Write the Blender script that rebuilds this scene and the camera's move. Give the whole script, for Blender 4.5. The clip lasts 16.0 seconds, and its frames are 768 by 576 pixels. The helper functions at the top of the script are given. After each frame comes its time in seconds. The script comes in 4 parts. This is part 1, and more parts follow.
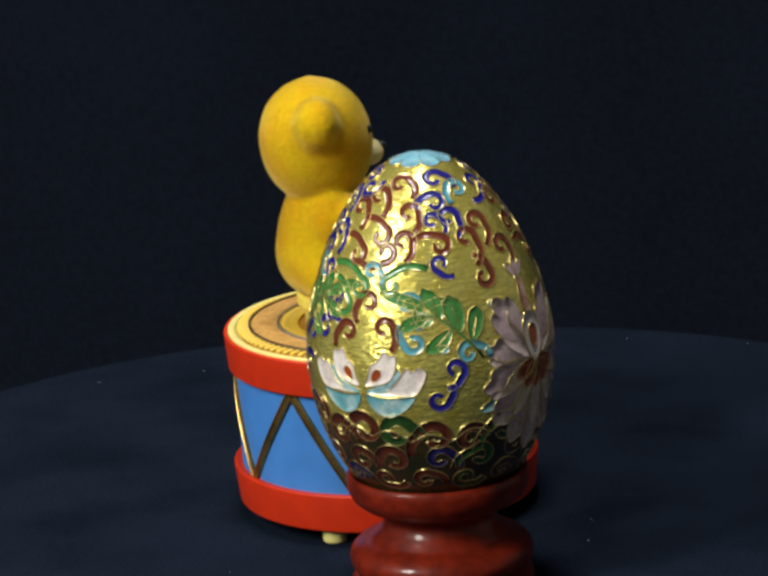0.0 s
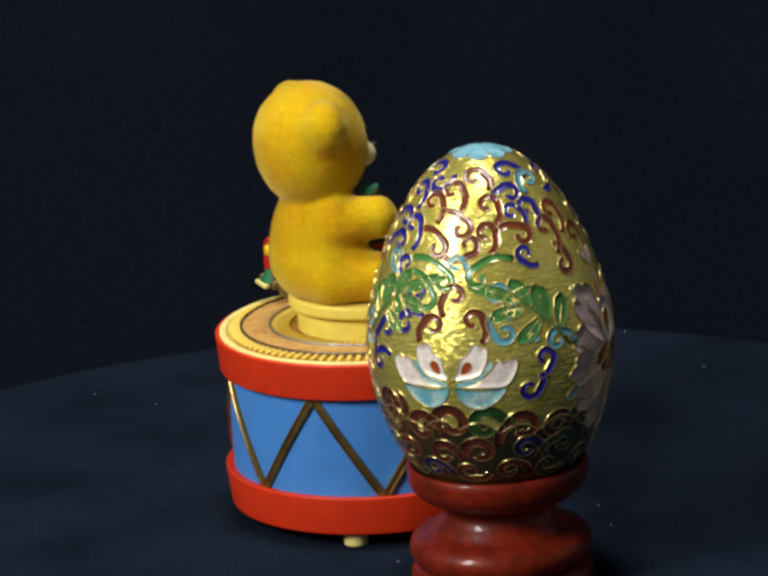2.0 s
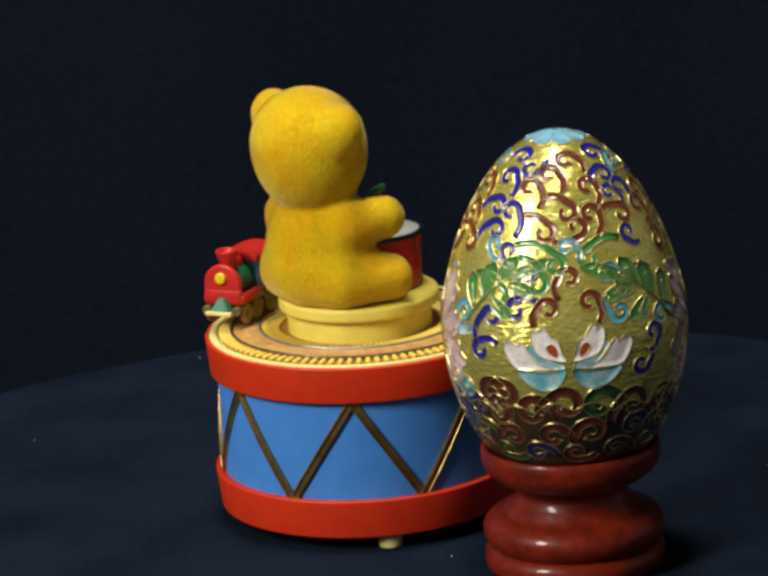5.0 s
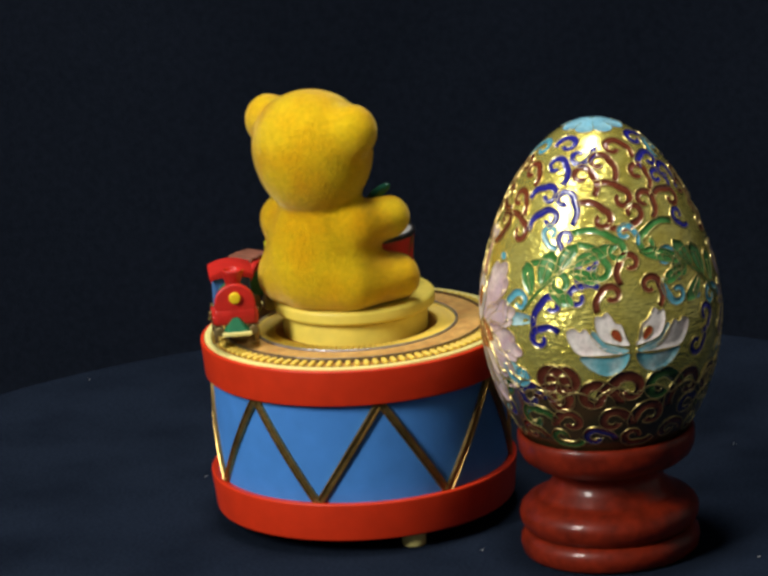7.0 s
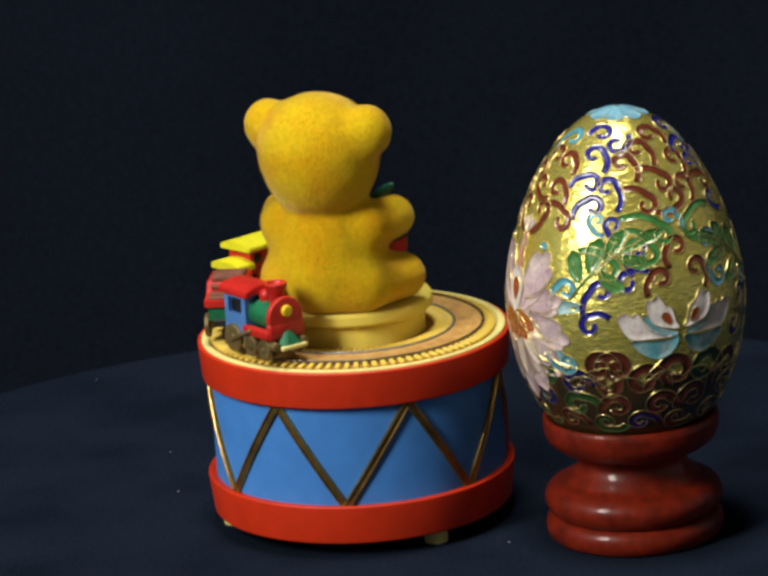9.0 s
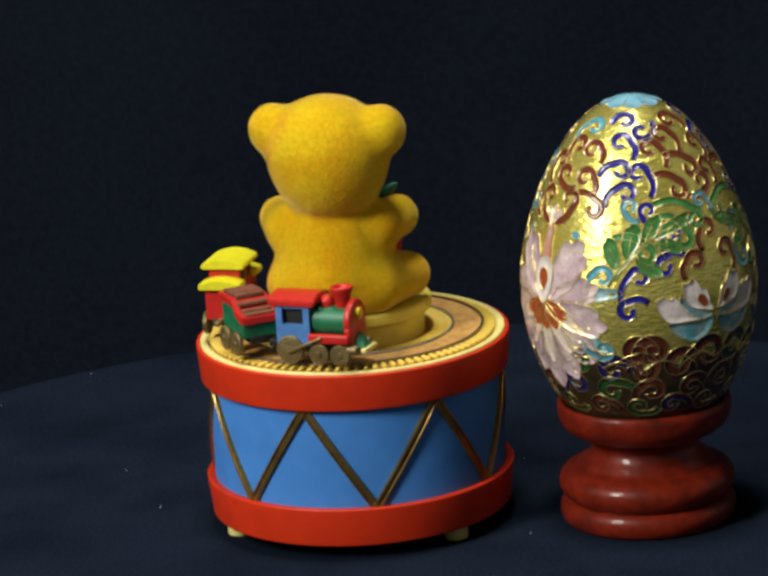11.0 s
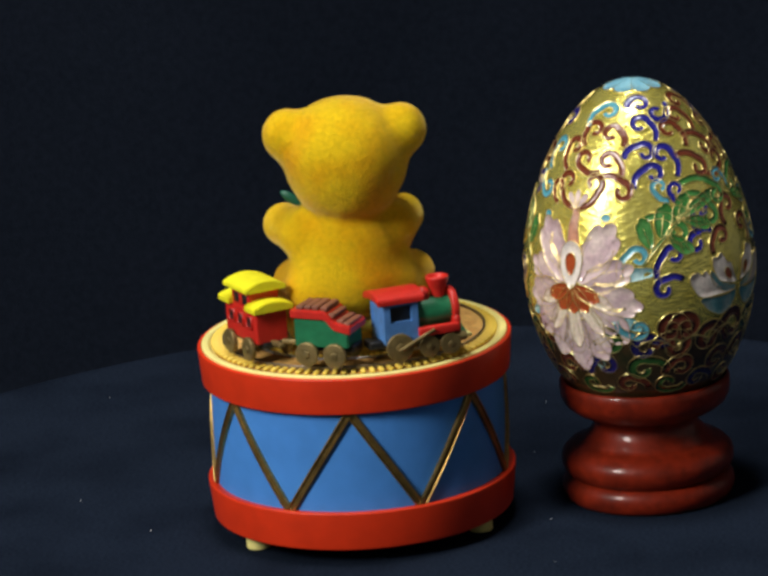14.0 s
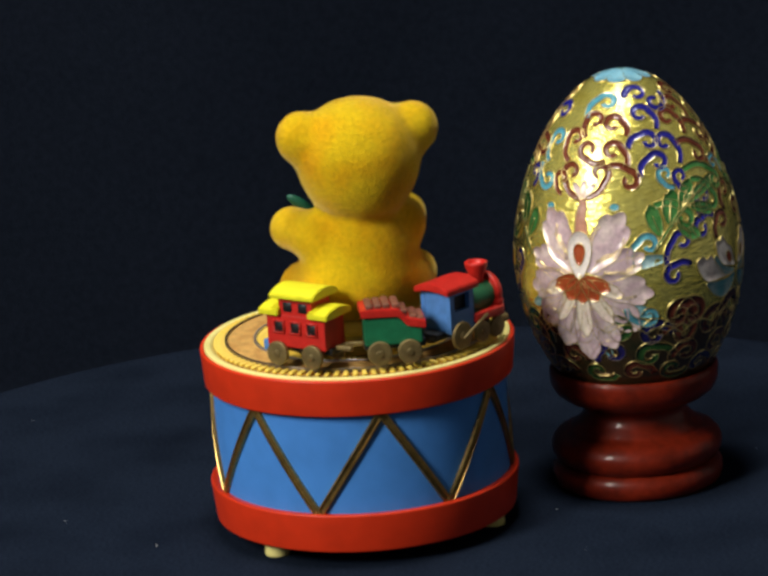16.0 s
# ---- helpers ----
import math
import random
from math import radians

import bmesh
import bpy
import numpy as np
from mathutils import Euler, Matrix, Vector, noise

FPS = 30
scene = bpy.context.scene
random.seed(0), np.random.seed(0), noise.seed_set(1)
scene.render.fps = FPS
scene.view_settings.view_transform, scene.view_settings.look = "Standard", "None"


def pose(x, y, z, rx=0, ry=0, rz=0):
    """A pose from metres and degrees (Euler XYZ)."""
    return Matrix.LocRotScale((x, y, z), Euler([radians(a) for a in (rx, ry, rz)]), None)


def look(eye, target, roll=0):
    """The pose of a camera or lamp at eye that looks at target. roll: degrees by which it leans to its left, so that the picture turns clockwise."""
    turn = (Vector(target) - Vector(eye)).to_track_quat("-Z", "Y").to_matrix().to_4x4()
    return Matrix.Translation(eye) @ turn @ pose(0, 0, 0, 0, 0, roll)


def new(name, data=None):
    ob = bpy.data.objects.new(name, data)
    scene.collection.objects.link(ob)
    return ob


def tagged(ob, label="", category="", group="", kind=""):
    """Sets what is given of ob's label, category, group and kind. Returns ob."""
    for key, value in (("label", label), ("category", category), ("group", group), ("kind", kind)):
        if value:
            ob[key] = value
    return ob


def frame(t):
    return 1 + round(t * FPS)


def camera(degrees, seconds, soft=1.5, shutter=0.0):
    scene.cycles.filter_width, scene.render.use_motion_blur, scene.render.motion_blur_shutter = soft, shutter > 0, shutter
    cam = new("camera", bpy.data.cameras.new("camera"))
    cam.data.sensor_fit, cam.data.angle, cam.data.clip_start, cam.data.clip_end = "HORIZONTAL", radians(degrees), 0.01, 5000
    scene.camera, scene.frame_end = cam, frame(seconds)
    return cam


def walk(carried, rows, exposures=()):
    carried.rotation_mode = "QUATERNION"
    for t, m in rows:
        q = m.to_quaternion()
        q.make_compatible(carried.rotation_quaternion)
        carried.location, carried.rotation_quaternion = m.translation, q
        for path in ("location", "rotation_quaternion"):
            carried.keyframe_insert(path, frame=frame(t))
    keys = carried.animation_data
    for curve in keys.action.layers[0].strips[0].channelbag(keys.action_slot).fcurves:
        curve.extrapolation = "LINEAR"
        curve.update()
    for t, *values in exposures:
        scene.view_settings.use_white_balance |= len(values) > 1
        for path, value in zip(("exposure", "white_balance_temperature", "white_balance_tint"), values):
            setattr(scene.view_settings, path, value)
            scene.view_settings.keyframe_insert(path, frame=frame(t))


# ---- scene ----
from math import sin, cos, pi, sqrt, atan2, hypot

# camera: stands still, long lens, leaning a little
cam = camera(11.15, 16.0, soft=3.2)
EYE = (0.0, -1.0682, 0.3530)
AIM = (-0.0015196 + EYE[0], 0.9657628 + EYE[1], -0.2594224 + EYE[2])
walk(cam, [(0, look(EYE, AIM, -3.4676)), (16, look(EYE, AIM, -3.4676))])

# ---------------------------------------------------------------- light
world = bpy.data.worlds.new("world")
scene.world = world
world.use_nodes = True
world.node_tree.nodes["Background"].inputs[0].default_value = (0.5, 0.6, 0.8, 1)
world.node_tree.nodes["Background"].inputs[1].default_value = 0.02
scene.view_settings.exposure = 0.0


def area_lamp(name, eye, target, sx, sy, watts, colour):
    d = bpy.data.lights.new(name, "AREA")
    d.shape, d.size, d.size_y, d.energy, d.color = "RECTANGLE", sx, sy, watts, colour
    ob = new(name, d)
    ob.matrix_world = look(eye, target)
    return ob


KEY_AT = (-0.91, -0.84, 0.915)
area_lamp("key_lamp", KEY_AT, (0.0, 0.0, 0.07), 0.30, 0.56, 21.0, (1.0, 0.965, 0.90))
area_lamp("ceiling_lamp", (-0.03, -0.14, 2.2), (0, 0, 0), 0.40, 0.40, 30.0, (1.0, 0.97, 0.93))

# ---------------------------------------------------------------- materials


def mat(name, colour, rough=0.5, metal=0.0, vary=0.08, scale=400.0, bump=0.05, bscale=1500.0, coat=0.0, sheen=0.0,
        spec=0.5, dirt=None, dirt_scale=120.0):
    """Plain surface: a base colour that varies at two scales, with fine relief."""
    m = bpy.data.materials.new(name)
    m.use_nodes = True
    nt = m.node_tree
    n, l = nt.nodes, nt.links
    b = n["Principled BSDF"]
    b.inputs["Roughness"].default_value = rough
    b.inputs["Metallic"].default_value = metal
    b.inputs["Coat Weight"].default_value = coat
    b.inputs["Coat Roughness"].default_value = 0.08
    b.inputs["Sheen Weight"].default_value = sheen
    b.inputs["Sheen Roughness"].default_value = 0.4
    b.inputs["Sheen Tint"].default_value = (1.0, 0.82, 0.32, 1)
    b.inputs["Specular IOR Level"].default_value = spec
    tc = n.new("ShaderNodeTexCoord")
    n1 = n.new("ShaderNodeTexNoise")
    n1.inputs["Scale"].default_value, n1.inputs["Detail"].default_value = scale, 5
    n2 = n.new("ShaderNodeTexNoise")
    n2.inputs["Scale"].default_value, n2.inputs["Detail"].default_value = dirt_scale, 3
    l.new(tc.outputs["Object"], n1.inputs["Vector"])
    l.new(tc.outputs["Object"], n2.inputs["Vector"])
    r1 = n.new("ShaderNodeMapRange")
    r1.inputs["From Min"].default_value, r1.inputs["From Max"].default_value = 0.3, 0.7
    r1.inputs["To Min"].default_value, r1.inputs["To Max"].default_value = 1 - vary, 1 + vary
    l.new(n1.outputs["Fac"], r1.inputs["Value"])
    mx = n.new("ShaderNodeMix")
    mx.data_type = "RGBA"
    r2 = n.new("ShaderNodeMapRange")
    r2.inputs["From Min"].default_value, r2.inputs["From Max"].default_value = 0.42, 0.72
    l.new(n2.outputs["Fac"], r2.inputs["Value"])
    l.new(r2.outputs["Result"], mx.inputs[0])
    other = dirt if dirt else tuple(c * (1 - vary * 1.5) for c in colour)
    mx.inputs[6].default_value = (*colour, 1)
    mx.inputs[7].default_value = (*other, 1)
    mul = n.new("ShaderNodeVectorMath")
    mul.operation = "MULTIPLY"
    l.new(mx.outputs[2], mul.inputs[0])
    l.new(r1.outputs["Result"], mul.inputs[1])
    l.new(mul.outputs["Vector"], b.inputs["Base Color"])
    if bump:
        n3 = n.new("ShaderNodeTexNoise")
        n3.inputs["Scale"].default_value, n3.inputs["Detail"].default_value = bscale, 3
        l.new(tc.outputs["Object"], n3.inputs["Vector"])
        bp = n.new("ShaderNodeBump")
        bp.inputs["Strength"].default_value, bp.inputs["Distance"].default_value = bump, 0.0006
        l.new(n3.outputs["Fac"], bp.inputs["Height"])
        l.new(bp.outputs["Normal"], b.inputs["Normal"])
    return m


NAVY = mat("navy cloth", (0.0106, 0.0157, 0.0275), 1.0, vary=0.25, scale=900, bump=0.5, bscale=2500, spec=0.0, dirt_scale=25)
BACK = mat("backdrop cloth", (0.0190, 0.0255, 0.0420), 1.0, vary=0.15, scale=300, bump=0.3, bscale=900, spec=0.0, dirt_scale=6)
RED = mat("red plastic", (0.66, 0.036, 0.007), 0.45, vary=0.06, scale=200, bump=0.08, spec=0.35)
BLUE = mat("blue foil paper", (0.066, 0.250, 0.68), 0.6, vary=0.05, scale=150, bump=0.10, bscale=700, spec=0.12)
CREAM = mat("cream plastic", (0.86, 0.77, 0.27), 0.5, vary=0.07, scale=250, bump=0.08)
LACE = mat("antique gold lace", (0.42, 0.28, 0.09), 0.32, metal=0.85, vary=0.25, scale=900, bump=0.15)
TAN = mat("track bed paint", (0.62, 0.36, 0.10), 0.6, vary=0.2, scale=700, bump=0.3, dirt=(0.48, 0.24, 0.06), dirt_scale=260)
BALLAST = mat("ballast paint", (0.46, 0.23, 0.035), 0.6, vary=0.25, scale=900, bump=0.3)
YELLOW_CREAM = mat("yellow cream plastic", (0.87, 0.71, 0.115), 0.5, vary=0.06, scale=250, bump=0.08)
SLEEPER = mat("sleeper paint", (0.82, 0.60, 0.085), 0.5, vary=0.2, scale=900, bump=0.2, dirt=(0.66, 0.42, 0.06), dirt_scale=300)
RAIL_DARK = mat("dark rail", (0.26, 0.21, 0.17), 0.34, metal=0.9, vary=0.2, bump=0.1)
RAIL_PALE = mat("pale rail", (0.50, 0.50, 0.55), 0.32, metal=0.8, vary=0.2, bump=0.1)
FLOCK = mat("golden flock", (0.71, 0.478, 0.009), 0.95, vary=0.15, scale=1000, bump=0.55, bscale=1800, sheen=0.80, spec=0.1,
            dirt=(0.70, 0.35, 0.004), dirt_scale=75)
MUZZLE = mat("cream flock", (0.78, 0.70, 0.36), 0.95, vary=0.1, scale=1400, bump=0.8, bscale=2600, sheen=0.3, spec=0.1)
DKGREEN = mat("dark green ribbon", (0.006, 0.09, 0.05), 0.4, vary=0.15, bump=0.2)
WHITE = mat("white drumhead", (0.72, 0.70, 0.64), 0.5, vary=0.05)
BLACK = mat("black paint", (0.012, 0.012, 0.012), 0.45, vary=0.2)
WOOD = mat("red stained wood", (0.185, 0.016, 0.005), 0.42, vary=0.22, scale=420, bump=0.10, bscale=500, coat=0.3, spec=0.2,
           dirt=(0.10, 0.010, 0.004), dirt_scale=130)
T_RED = mat("train red", (0.58, 0.022, 0.014), 0.4, vary=0.1, bump=0.15)
T_BLUE = mat("train blue", (0.09, 0.25, 0.60), 0.45, vary=0.12, bump=0.15)
T_GREEN = mat("train green", (0.012, 0.17, 0.07), 0.45, vary=0.15, bump=0.15)
T_YELLOW = mat("train yellow", (0.82, 0.78, 0.02), 0.45, vary=0.06, bump=0.15)
T_BROWN = mat("coal brown", (0.22, 0.075, 0.04), 0.6, vary=0.25, bump=0.4)
BRONZE = mat("bronze wheels", (0.25, 0.185, 0.07), 0.45, metal=0.5, vary=0.25, bump=0.3)
LENS = mat("lamp yellow", (0.85, 0.62, 0.02), 0.3, vary=0.04)
GOLD = mat("gold foil", (0.93, 0.84, 0.20), 0.25, metal=0.74, vary=0.14, scale=700, bump=0.70, bscale=1.0, coat=1.0,
           dirt=(0.86, 0.72, 0.11), dirt_scale=160)
# brushed round the egg: the relief is stretched level
_n = GOLD.node_tree
for nd in list(_n.nodes):
    if nd.type == "TEX_NOISE" and nd.inputs["Scale"].default_value == 1.0:
        mp = _n.nodes.new("ShaderNodeMapping")
        mp.inputs["Scale"].default_value = (420, 420, 1150)
        _n.links.new(_n.nodes["Texture Coordinate"].outputs["Object"], mp.inputs["Vector"])
        _n.links.new(mp.outputs["Vector"], nd.inputs["Vector"])
GOLD.node_tree.nodes["Principled BSDF"].inputs["Coat Roughness"].default_value = 0.13
WIRE = mat("gilt wire", (0.86, 0.70, 0.26), 0.30, metal=0.92, vary=0.1, bump=0.05)
FLOOR = mat("dark carpet", (0.05, 0.045, 0.045), 0.95, vary=0.2, scale=60, bump=0.4, bscale=300)
WALL = mat("dim wall paint", (0.28, 0.275, 0.27), 0.9, vary=0.06, scale=5, bump=0.1, bscale=60)

# ---------------------------------------------------------------- mesh helpers


def part(name, bm, material, parent=None, label="", smooth=True):
    """One mesh object from a bmesh, under its thing or part."""
    me = bpy.data.meshes.new(name)
    bm.to_mesh(me)
    bm.free()
    for m in (material if isinstance(material, (list, tuple)) else [material]):
        me.materials.append(m)
    if smooth:
        for f in me.polygons:
            f.use_smooth = True
    ob = new(name, me)
    if parent:
        ob.parent = parent
    if label:
        ob["label"] = label
    return ob


def thing(name, label, category, group="", kind=""):
    return tagged(new(name), label, category, group, kind)


def lathe(profile, n=96, bm=None):
    """A turned form from (radius, height) rows."""
    bm = bm or bmesh.new()
    rings = []
    for r, z in profile:
        if r < 1e-7:
            rings.append([bm.verts.new((0, 0, z))])
        else:
            rings.append([bm.verts.new((r * cos(2 * pi * k / n), r * sin(2 * pi * k / n), z)) for k in range(n)])
    for a, b in zip(rings, rings[1:]):
        for k in range(n):
            j = (k + 1) % n
            if len(a) == 1 and len(b) == 1:
                continue
            if len(a) == 1:
                bm.faces.new((a[0], b[j], b[k]))
            elif len(b) == 1:
                bm.faces.new((a[k], a[j], b[0]))
            else:
                bm.faces.new((a[k], a[j], b[j], b[k]))
    bmesh.ops.recalc_face_normals(bm, faces=bm.faces)
    return bm


def rounded(profile, r=0.0006, steps=4):
    """Rounds the corners of an open profile."""
    out = [profile[0]]
    for a, b, c in zip(profile, profile[1:], profile[2:]):
        va, vc = Vector(a) - Vector(b), Vector(c) - Vector(b)
        d = min(r, va.length * 0.45, vc.length * 0.45)
        pa, pc = Vector(b) + va.normalized() * d, Vector(b) + vc.normalized() * d
        for k in range(steps + 1):
            t = k / steps
            out.append(tuple(pa * (1 - t) ** 2 + Vector(b) * 2 * t * (1 - t) + pc * t * t))
    return out + [profile[-1]]


def block(sx, sy, sz, at=(0, 0, 0), bevel=0.0004, bm=None, seg=2, taper=(1, 1)):
    """A box with softened edges, standing on at."""
    own = bmesh.new()
    bmesh.ops.create_cube(own, size=1)
    for v in own.verts:
        k = taper if v.co.z > 0 else (1, 1)
        v.co = Vector((v.co.x * sx * k[0], v.co.y * sy * k[1], (v.co.z + 0.5) * sz))
    if bevel:
        bmesh.ops.bevel(own, geom=own.edges[:], offset=bevel, segments=seg, profile=0.6, affect="EDGES")
    bmesh.ops.translate(own, verts=own.verts, vec=at)
    return join(bm, own)


def join(bm, own, m=None):
    if m is not None:
        bmesh.ops.transform(own, matrix=m, verts=own.verts)
    if bm is None:
        return own
    me = bpy.data.meshes.new("tmp")
    own.to_mesh(me)
    own.free()
    bm.from_mesh(me)
    bpy.data.meshes.remove(me)
    return bm


def rod(r, length, at=(0, 0, 0), axis="X", r2=None, n=24, bevel=0.0003, bm=None):
    """A round bar or disc centred on at, along an axis."""
    r2 = r if r2 is None else r2
    h = length / 2
    own = lathe(rounded([(0, -h), (r, -h), (r2, h), (0, h)], bevel, 3), n)
    m = {"X": pose(0, 0, 0, 0, 90, 0), "Y": pose(0, 0, 0, -90, 0, 0), "Z": Matrix()}[axis]
    return join(bm, own, Matrix.Translation(at) @ m)


def blob_mesh(field, lo, hi, step):
    """A smooth closed skin round the places where field < 0 (surface nets)."""
    ax = [np.arange(a, b + step, step) for a, b in zip(lo, hi)]
    X, Y, Z = np.meshgrid(*ax, indexing="ij")
    V = field(X, Y, Z)
    corners = [V[i:V.shape[0] - 1 + i, j:V.shape[1] - 1 + j, k:V.shape[2] - 1 + k] for i in (0, 1) for j in (0, 1) for k in (0, 1)]
    inside = sum((c < 0).astype(int) for c in corners)
    cells = np.argwhere((inside > 0) & (inside < 8))
    index = -np.ones(corners[0].shape, int)
    index[tuple(cells.T)] = np.arange(len(cells))
    cv = np.stack([c[tuple(cells.T)] for c in corners], 1)
    offs = np.array([(i, j, k) for i in (0, 1) for j in (0, 1) for k in (0, 1)], float)
    acc, cnt = np.zeros((len(cells), 3)), np.zeros(len(cells))
    for a in range(8):
        for b in range(a + 1, 8):
            if np.abs(offs[a] - offs[b]).sum() != 1:
                continue
            cross = (cv[:, a] < 0) != (cv[:, b] < 0)
            den = np.where(cross, cv[:, a] - cv[:, b], 1)
            t = cv[:, a] / den
            acc += np.where(cross[:, None], offs[a] + (offs[b] - offs[a]) * t[:, None], 0)
            cnt += cross
    pts = (cells + acc / cnt[:, None]) * step + np.array([a[0] for a in ax])
    faces = []
    for d in range(3):
        e = [0, 0, 0]
        e[d] = 1
        A = V[:V.shape[0] - e[0], :V.shape[1] - e[1], :V.shape[2] - e[2]] < 0
        B = V[e[0]:, e[1]:, e[2]:] < 0
        u, w = [(1, 2), (2, 0), (0, 1)][d]
        for idx in np.argwhere(A != B):
            if idx[u] == 0 or idx[w] == 0 or idx[u] >= V.shape[u] - 1 or idx[w] >= V.shape[w] - 1:
                continue
            q = []
            for du, dw in ((0, 0), (-1, 0), (-1, -1), (0, -1)):
                c = idx.copy()
                c[u] += du
                c[w] += dw
                q.append(int(index[tuple(c)]))
            faces.append(q if A[tuple(idx)] else q[::-1])
    return pts, faces


# ---------------------------------------------------------------- the turning of the stand
DRUM = (-0.00383, 0.01062)
EGG = (0.00970, -0.07013)


def turn_at(t):
    """The turntable's angle in degrees at t seconds."""
    return (((-0.0000997 * t + 0.00351362) * t - 0.0837032) * t + 6.881984) * t


def train_at(t):
    """How far the locomotive has run round the drum, in degrees."""
    return 88.8 + (((0.00202475 * t - 0.0875587) * t + 1.281862) * t + 1.892639) * t


def on_stand(t, x, y, z, rz=0.0):
    return pose(0, 0, 0, 0, 0, turn_at(t)) @ pose(x, y, z, 0, 0, rz)


def on_track(t, behind, r, yaw=0.0):
    return on_stand(t, DRUM[0], DRUM[1], 0) @ pose(0, 0, 0, 0, 0, train_at(t) - behind) @ pose(r, 0, DECK + 0.0027, 0, 0, 90 + yaw)


DECK = 0.0535
SEAT = 0.0645
TIMES = [k * 0.5 for k in range(33)]

# ---------------------------------------------------------------- the room
room = 1.8


def wall(name, sx, sy, sz, at, material, label):
    return tagged(part(name, block(sx, sy, sz, at, 0), material, None, smooth=False), label, "wall", kind="structure")


wall("wall_north", 2 * room + 0.2, 0.1, 2.6, (0, room + 0.05, -0.75), WALL, "plain dim wall behind the dark cloth backdrop")
wall("wall_south", 2 * room + 0.2, 0.1, 2.6, (0, -room - 0.05, -0.75), WALL, "plain dim painted wall closing the room")
wall("wall_east", 0.1, 2 * room, 2.6, (room + 0.05, 0, -0.75), WALL, "plain dim painted wall closing the room")
wall("wall_west", 0.1, 2 * room, 2.6, (-room - 0.05, 0, -0.75), WALL, "plain dim painted wall closing the room")
tagged(part("floor", block(2 * room + 0.2, 2 * room + 0.2, 0.1, (0, 0, -0.85), 0), FLOOR, smooth=False), "plain dim floor of the room", "floor", kind="structure")
tagged(part("ceiling", block(2 * room + 0.2, 2 * room + 0.2, 0.1, (0, 0, 2.3), 0), WALL, smooth=False), "plain dim ceiling over the room", "ceiling", kind="structure")


def build_backdrop():
    bm = bmesh.new()
    rows = []
    for i in range(161):
        x = -1.5 + 3.0 * i / 160
        fold = 0.012 * sin(x * 17) + 0.007 * sin(x * 41 + 1)
        rows.append([bm.verts.new((x, 0.75 + fold * (0.4 + 0.6 * k / 11), -0.75 + 2.6 * k / 11)) for k in range(12)])
    for a, b in zip(rows, rows[1:]):
        for k in range(11):
            bm.faces.new((a[k], b[k], b[k + 1], a[k + 1]))
    bmesh.ops.solidify(bm, geom=bm.faces[:], thickness=0.003)
    return tagged(part("backdrop", bm, BACK), "near-black navy cloth hung behind the turntable", "backdrop", kind="structure")


build_backdrop()


def build_table():
    t = thing("side_table", "plain table with a dark cloth top under the turntable", "table")
    part("tabletop", block(1.3, 1.25, 0.03, (0, -0.335, -0.09), 0.004), NAVY, t, "dark cloth-covered top")
    for x in (-0.60, 0.60):
        for y in (-0.92, 0.24):
            part("leg", block(0.04, 0.04, 0.66, (x, y, -0.75), 0.003), BLACK, t)
    part("bearing", rod(0.09, 0.04, (0, 0, -0.04), "Z", n=48), BLACK, t)
    return t


build_table()


def build_turntable():
    t = thing("turntable", "round turntable covered in dark navy cloth", "turntable")
    n, rows = 180, []
    bm = bmesh.new()
    radii = [0.0, 0.03, 0.06, 0.09, 0.12, 0.15, 0.175, 0.19, 0.195, 0.1972, 0.198, 0.1982, 0.1985]
    drop = [0, 0, 0, 0, 0, 0, 0, -0.0002, -0.0008, -0.002, -0.004, -0.010, -0.020]
    centre = bm.verts.new((0, 0, 0))
    for r, z in zip(radii[1:], drop[1:]):
        ring = []
        for k in range(n):
            a = 2 * pi * k / n
            w = 0.0012 * sin(3 * a + 1) + 0.0008 * sin(7 * a) if r > 0.18 else 0
            wave = 0.0009 * sin(24 * a) * (1 if z < -0.005 else 0)
            ring.append(bm.verts.new(((r + w + wave) * cos(a), (r + w + wave) * sin(a), z)))
        rows.append(ring)
    for k in range(n):
        bm.faces.new((centre, rows[0][k], rows[0][(k + 1) % n]))
    for a, b in zip(rows, rows[1:]):
        for k in range(n):
            bm.faces.new((a[k], b[k], b[(k + 1) % n], a[(k + 1) % n]))
    part("cloth", bm, NAVY, t)
    lint = bmesh.new()
    rnd = random.Random(5)
    for k in range(22):
        a, r = rnd.uniform(0, 2 * pi), 0.185 * sqrt(rnd.random())
        x, y = ((-0.0100, 0.0715), (0.1140, 0.1500))[k] if k < 2 else (r * cos(a), r * sin(a))
        if hypot(x - DRUM[0], y - DRUM[1]) < 0.05 or hypot(x - EGG[0], y - EGG[1]) < 0.03:
            continue
        ln = rnd.uniform(0.00015, 0.0006)
        own = rod(0.00009, ln, (0, 0, 0), "X", n=6, bevel=0.00002)
        join(lint, own, pose(x, y, 0.0001, 0, rnd.uniform(-30, 30), rnd.uniform(0, 180)))
    tagged(part("lint", lint, WHITE, t, "specks of pale lint"), kind="stuff")
    part("disc", lathe(rounded([(0, -0.018), (0.193, -0.018), (0.193, -0.004), (0, -0.004)], 0.001), 96), BLACK, t)
    return t


TURNTABLE = build_turntable()

# ---------------------------------------------------------------- the drum music box
R_UP, R_LOW, R_SHELL = 0.0442, 0.0437, 0.0413
Z_UP0, Z_UP1 = 0.0434, 0.0537
Z_LOW0, Z_LOW1 = 0.0043, 0.0155


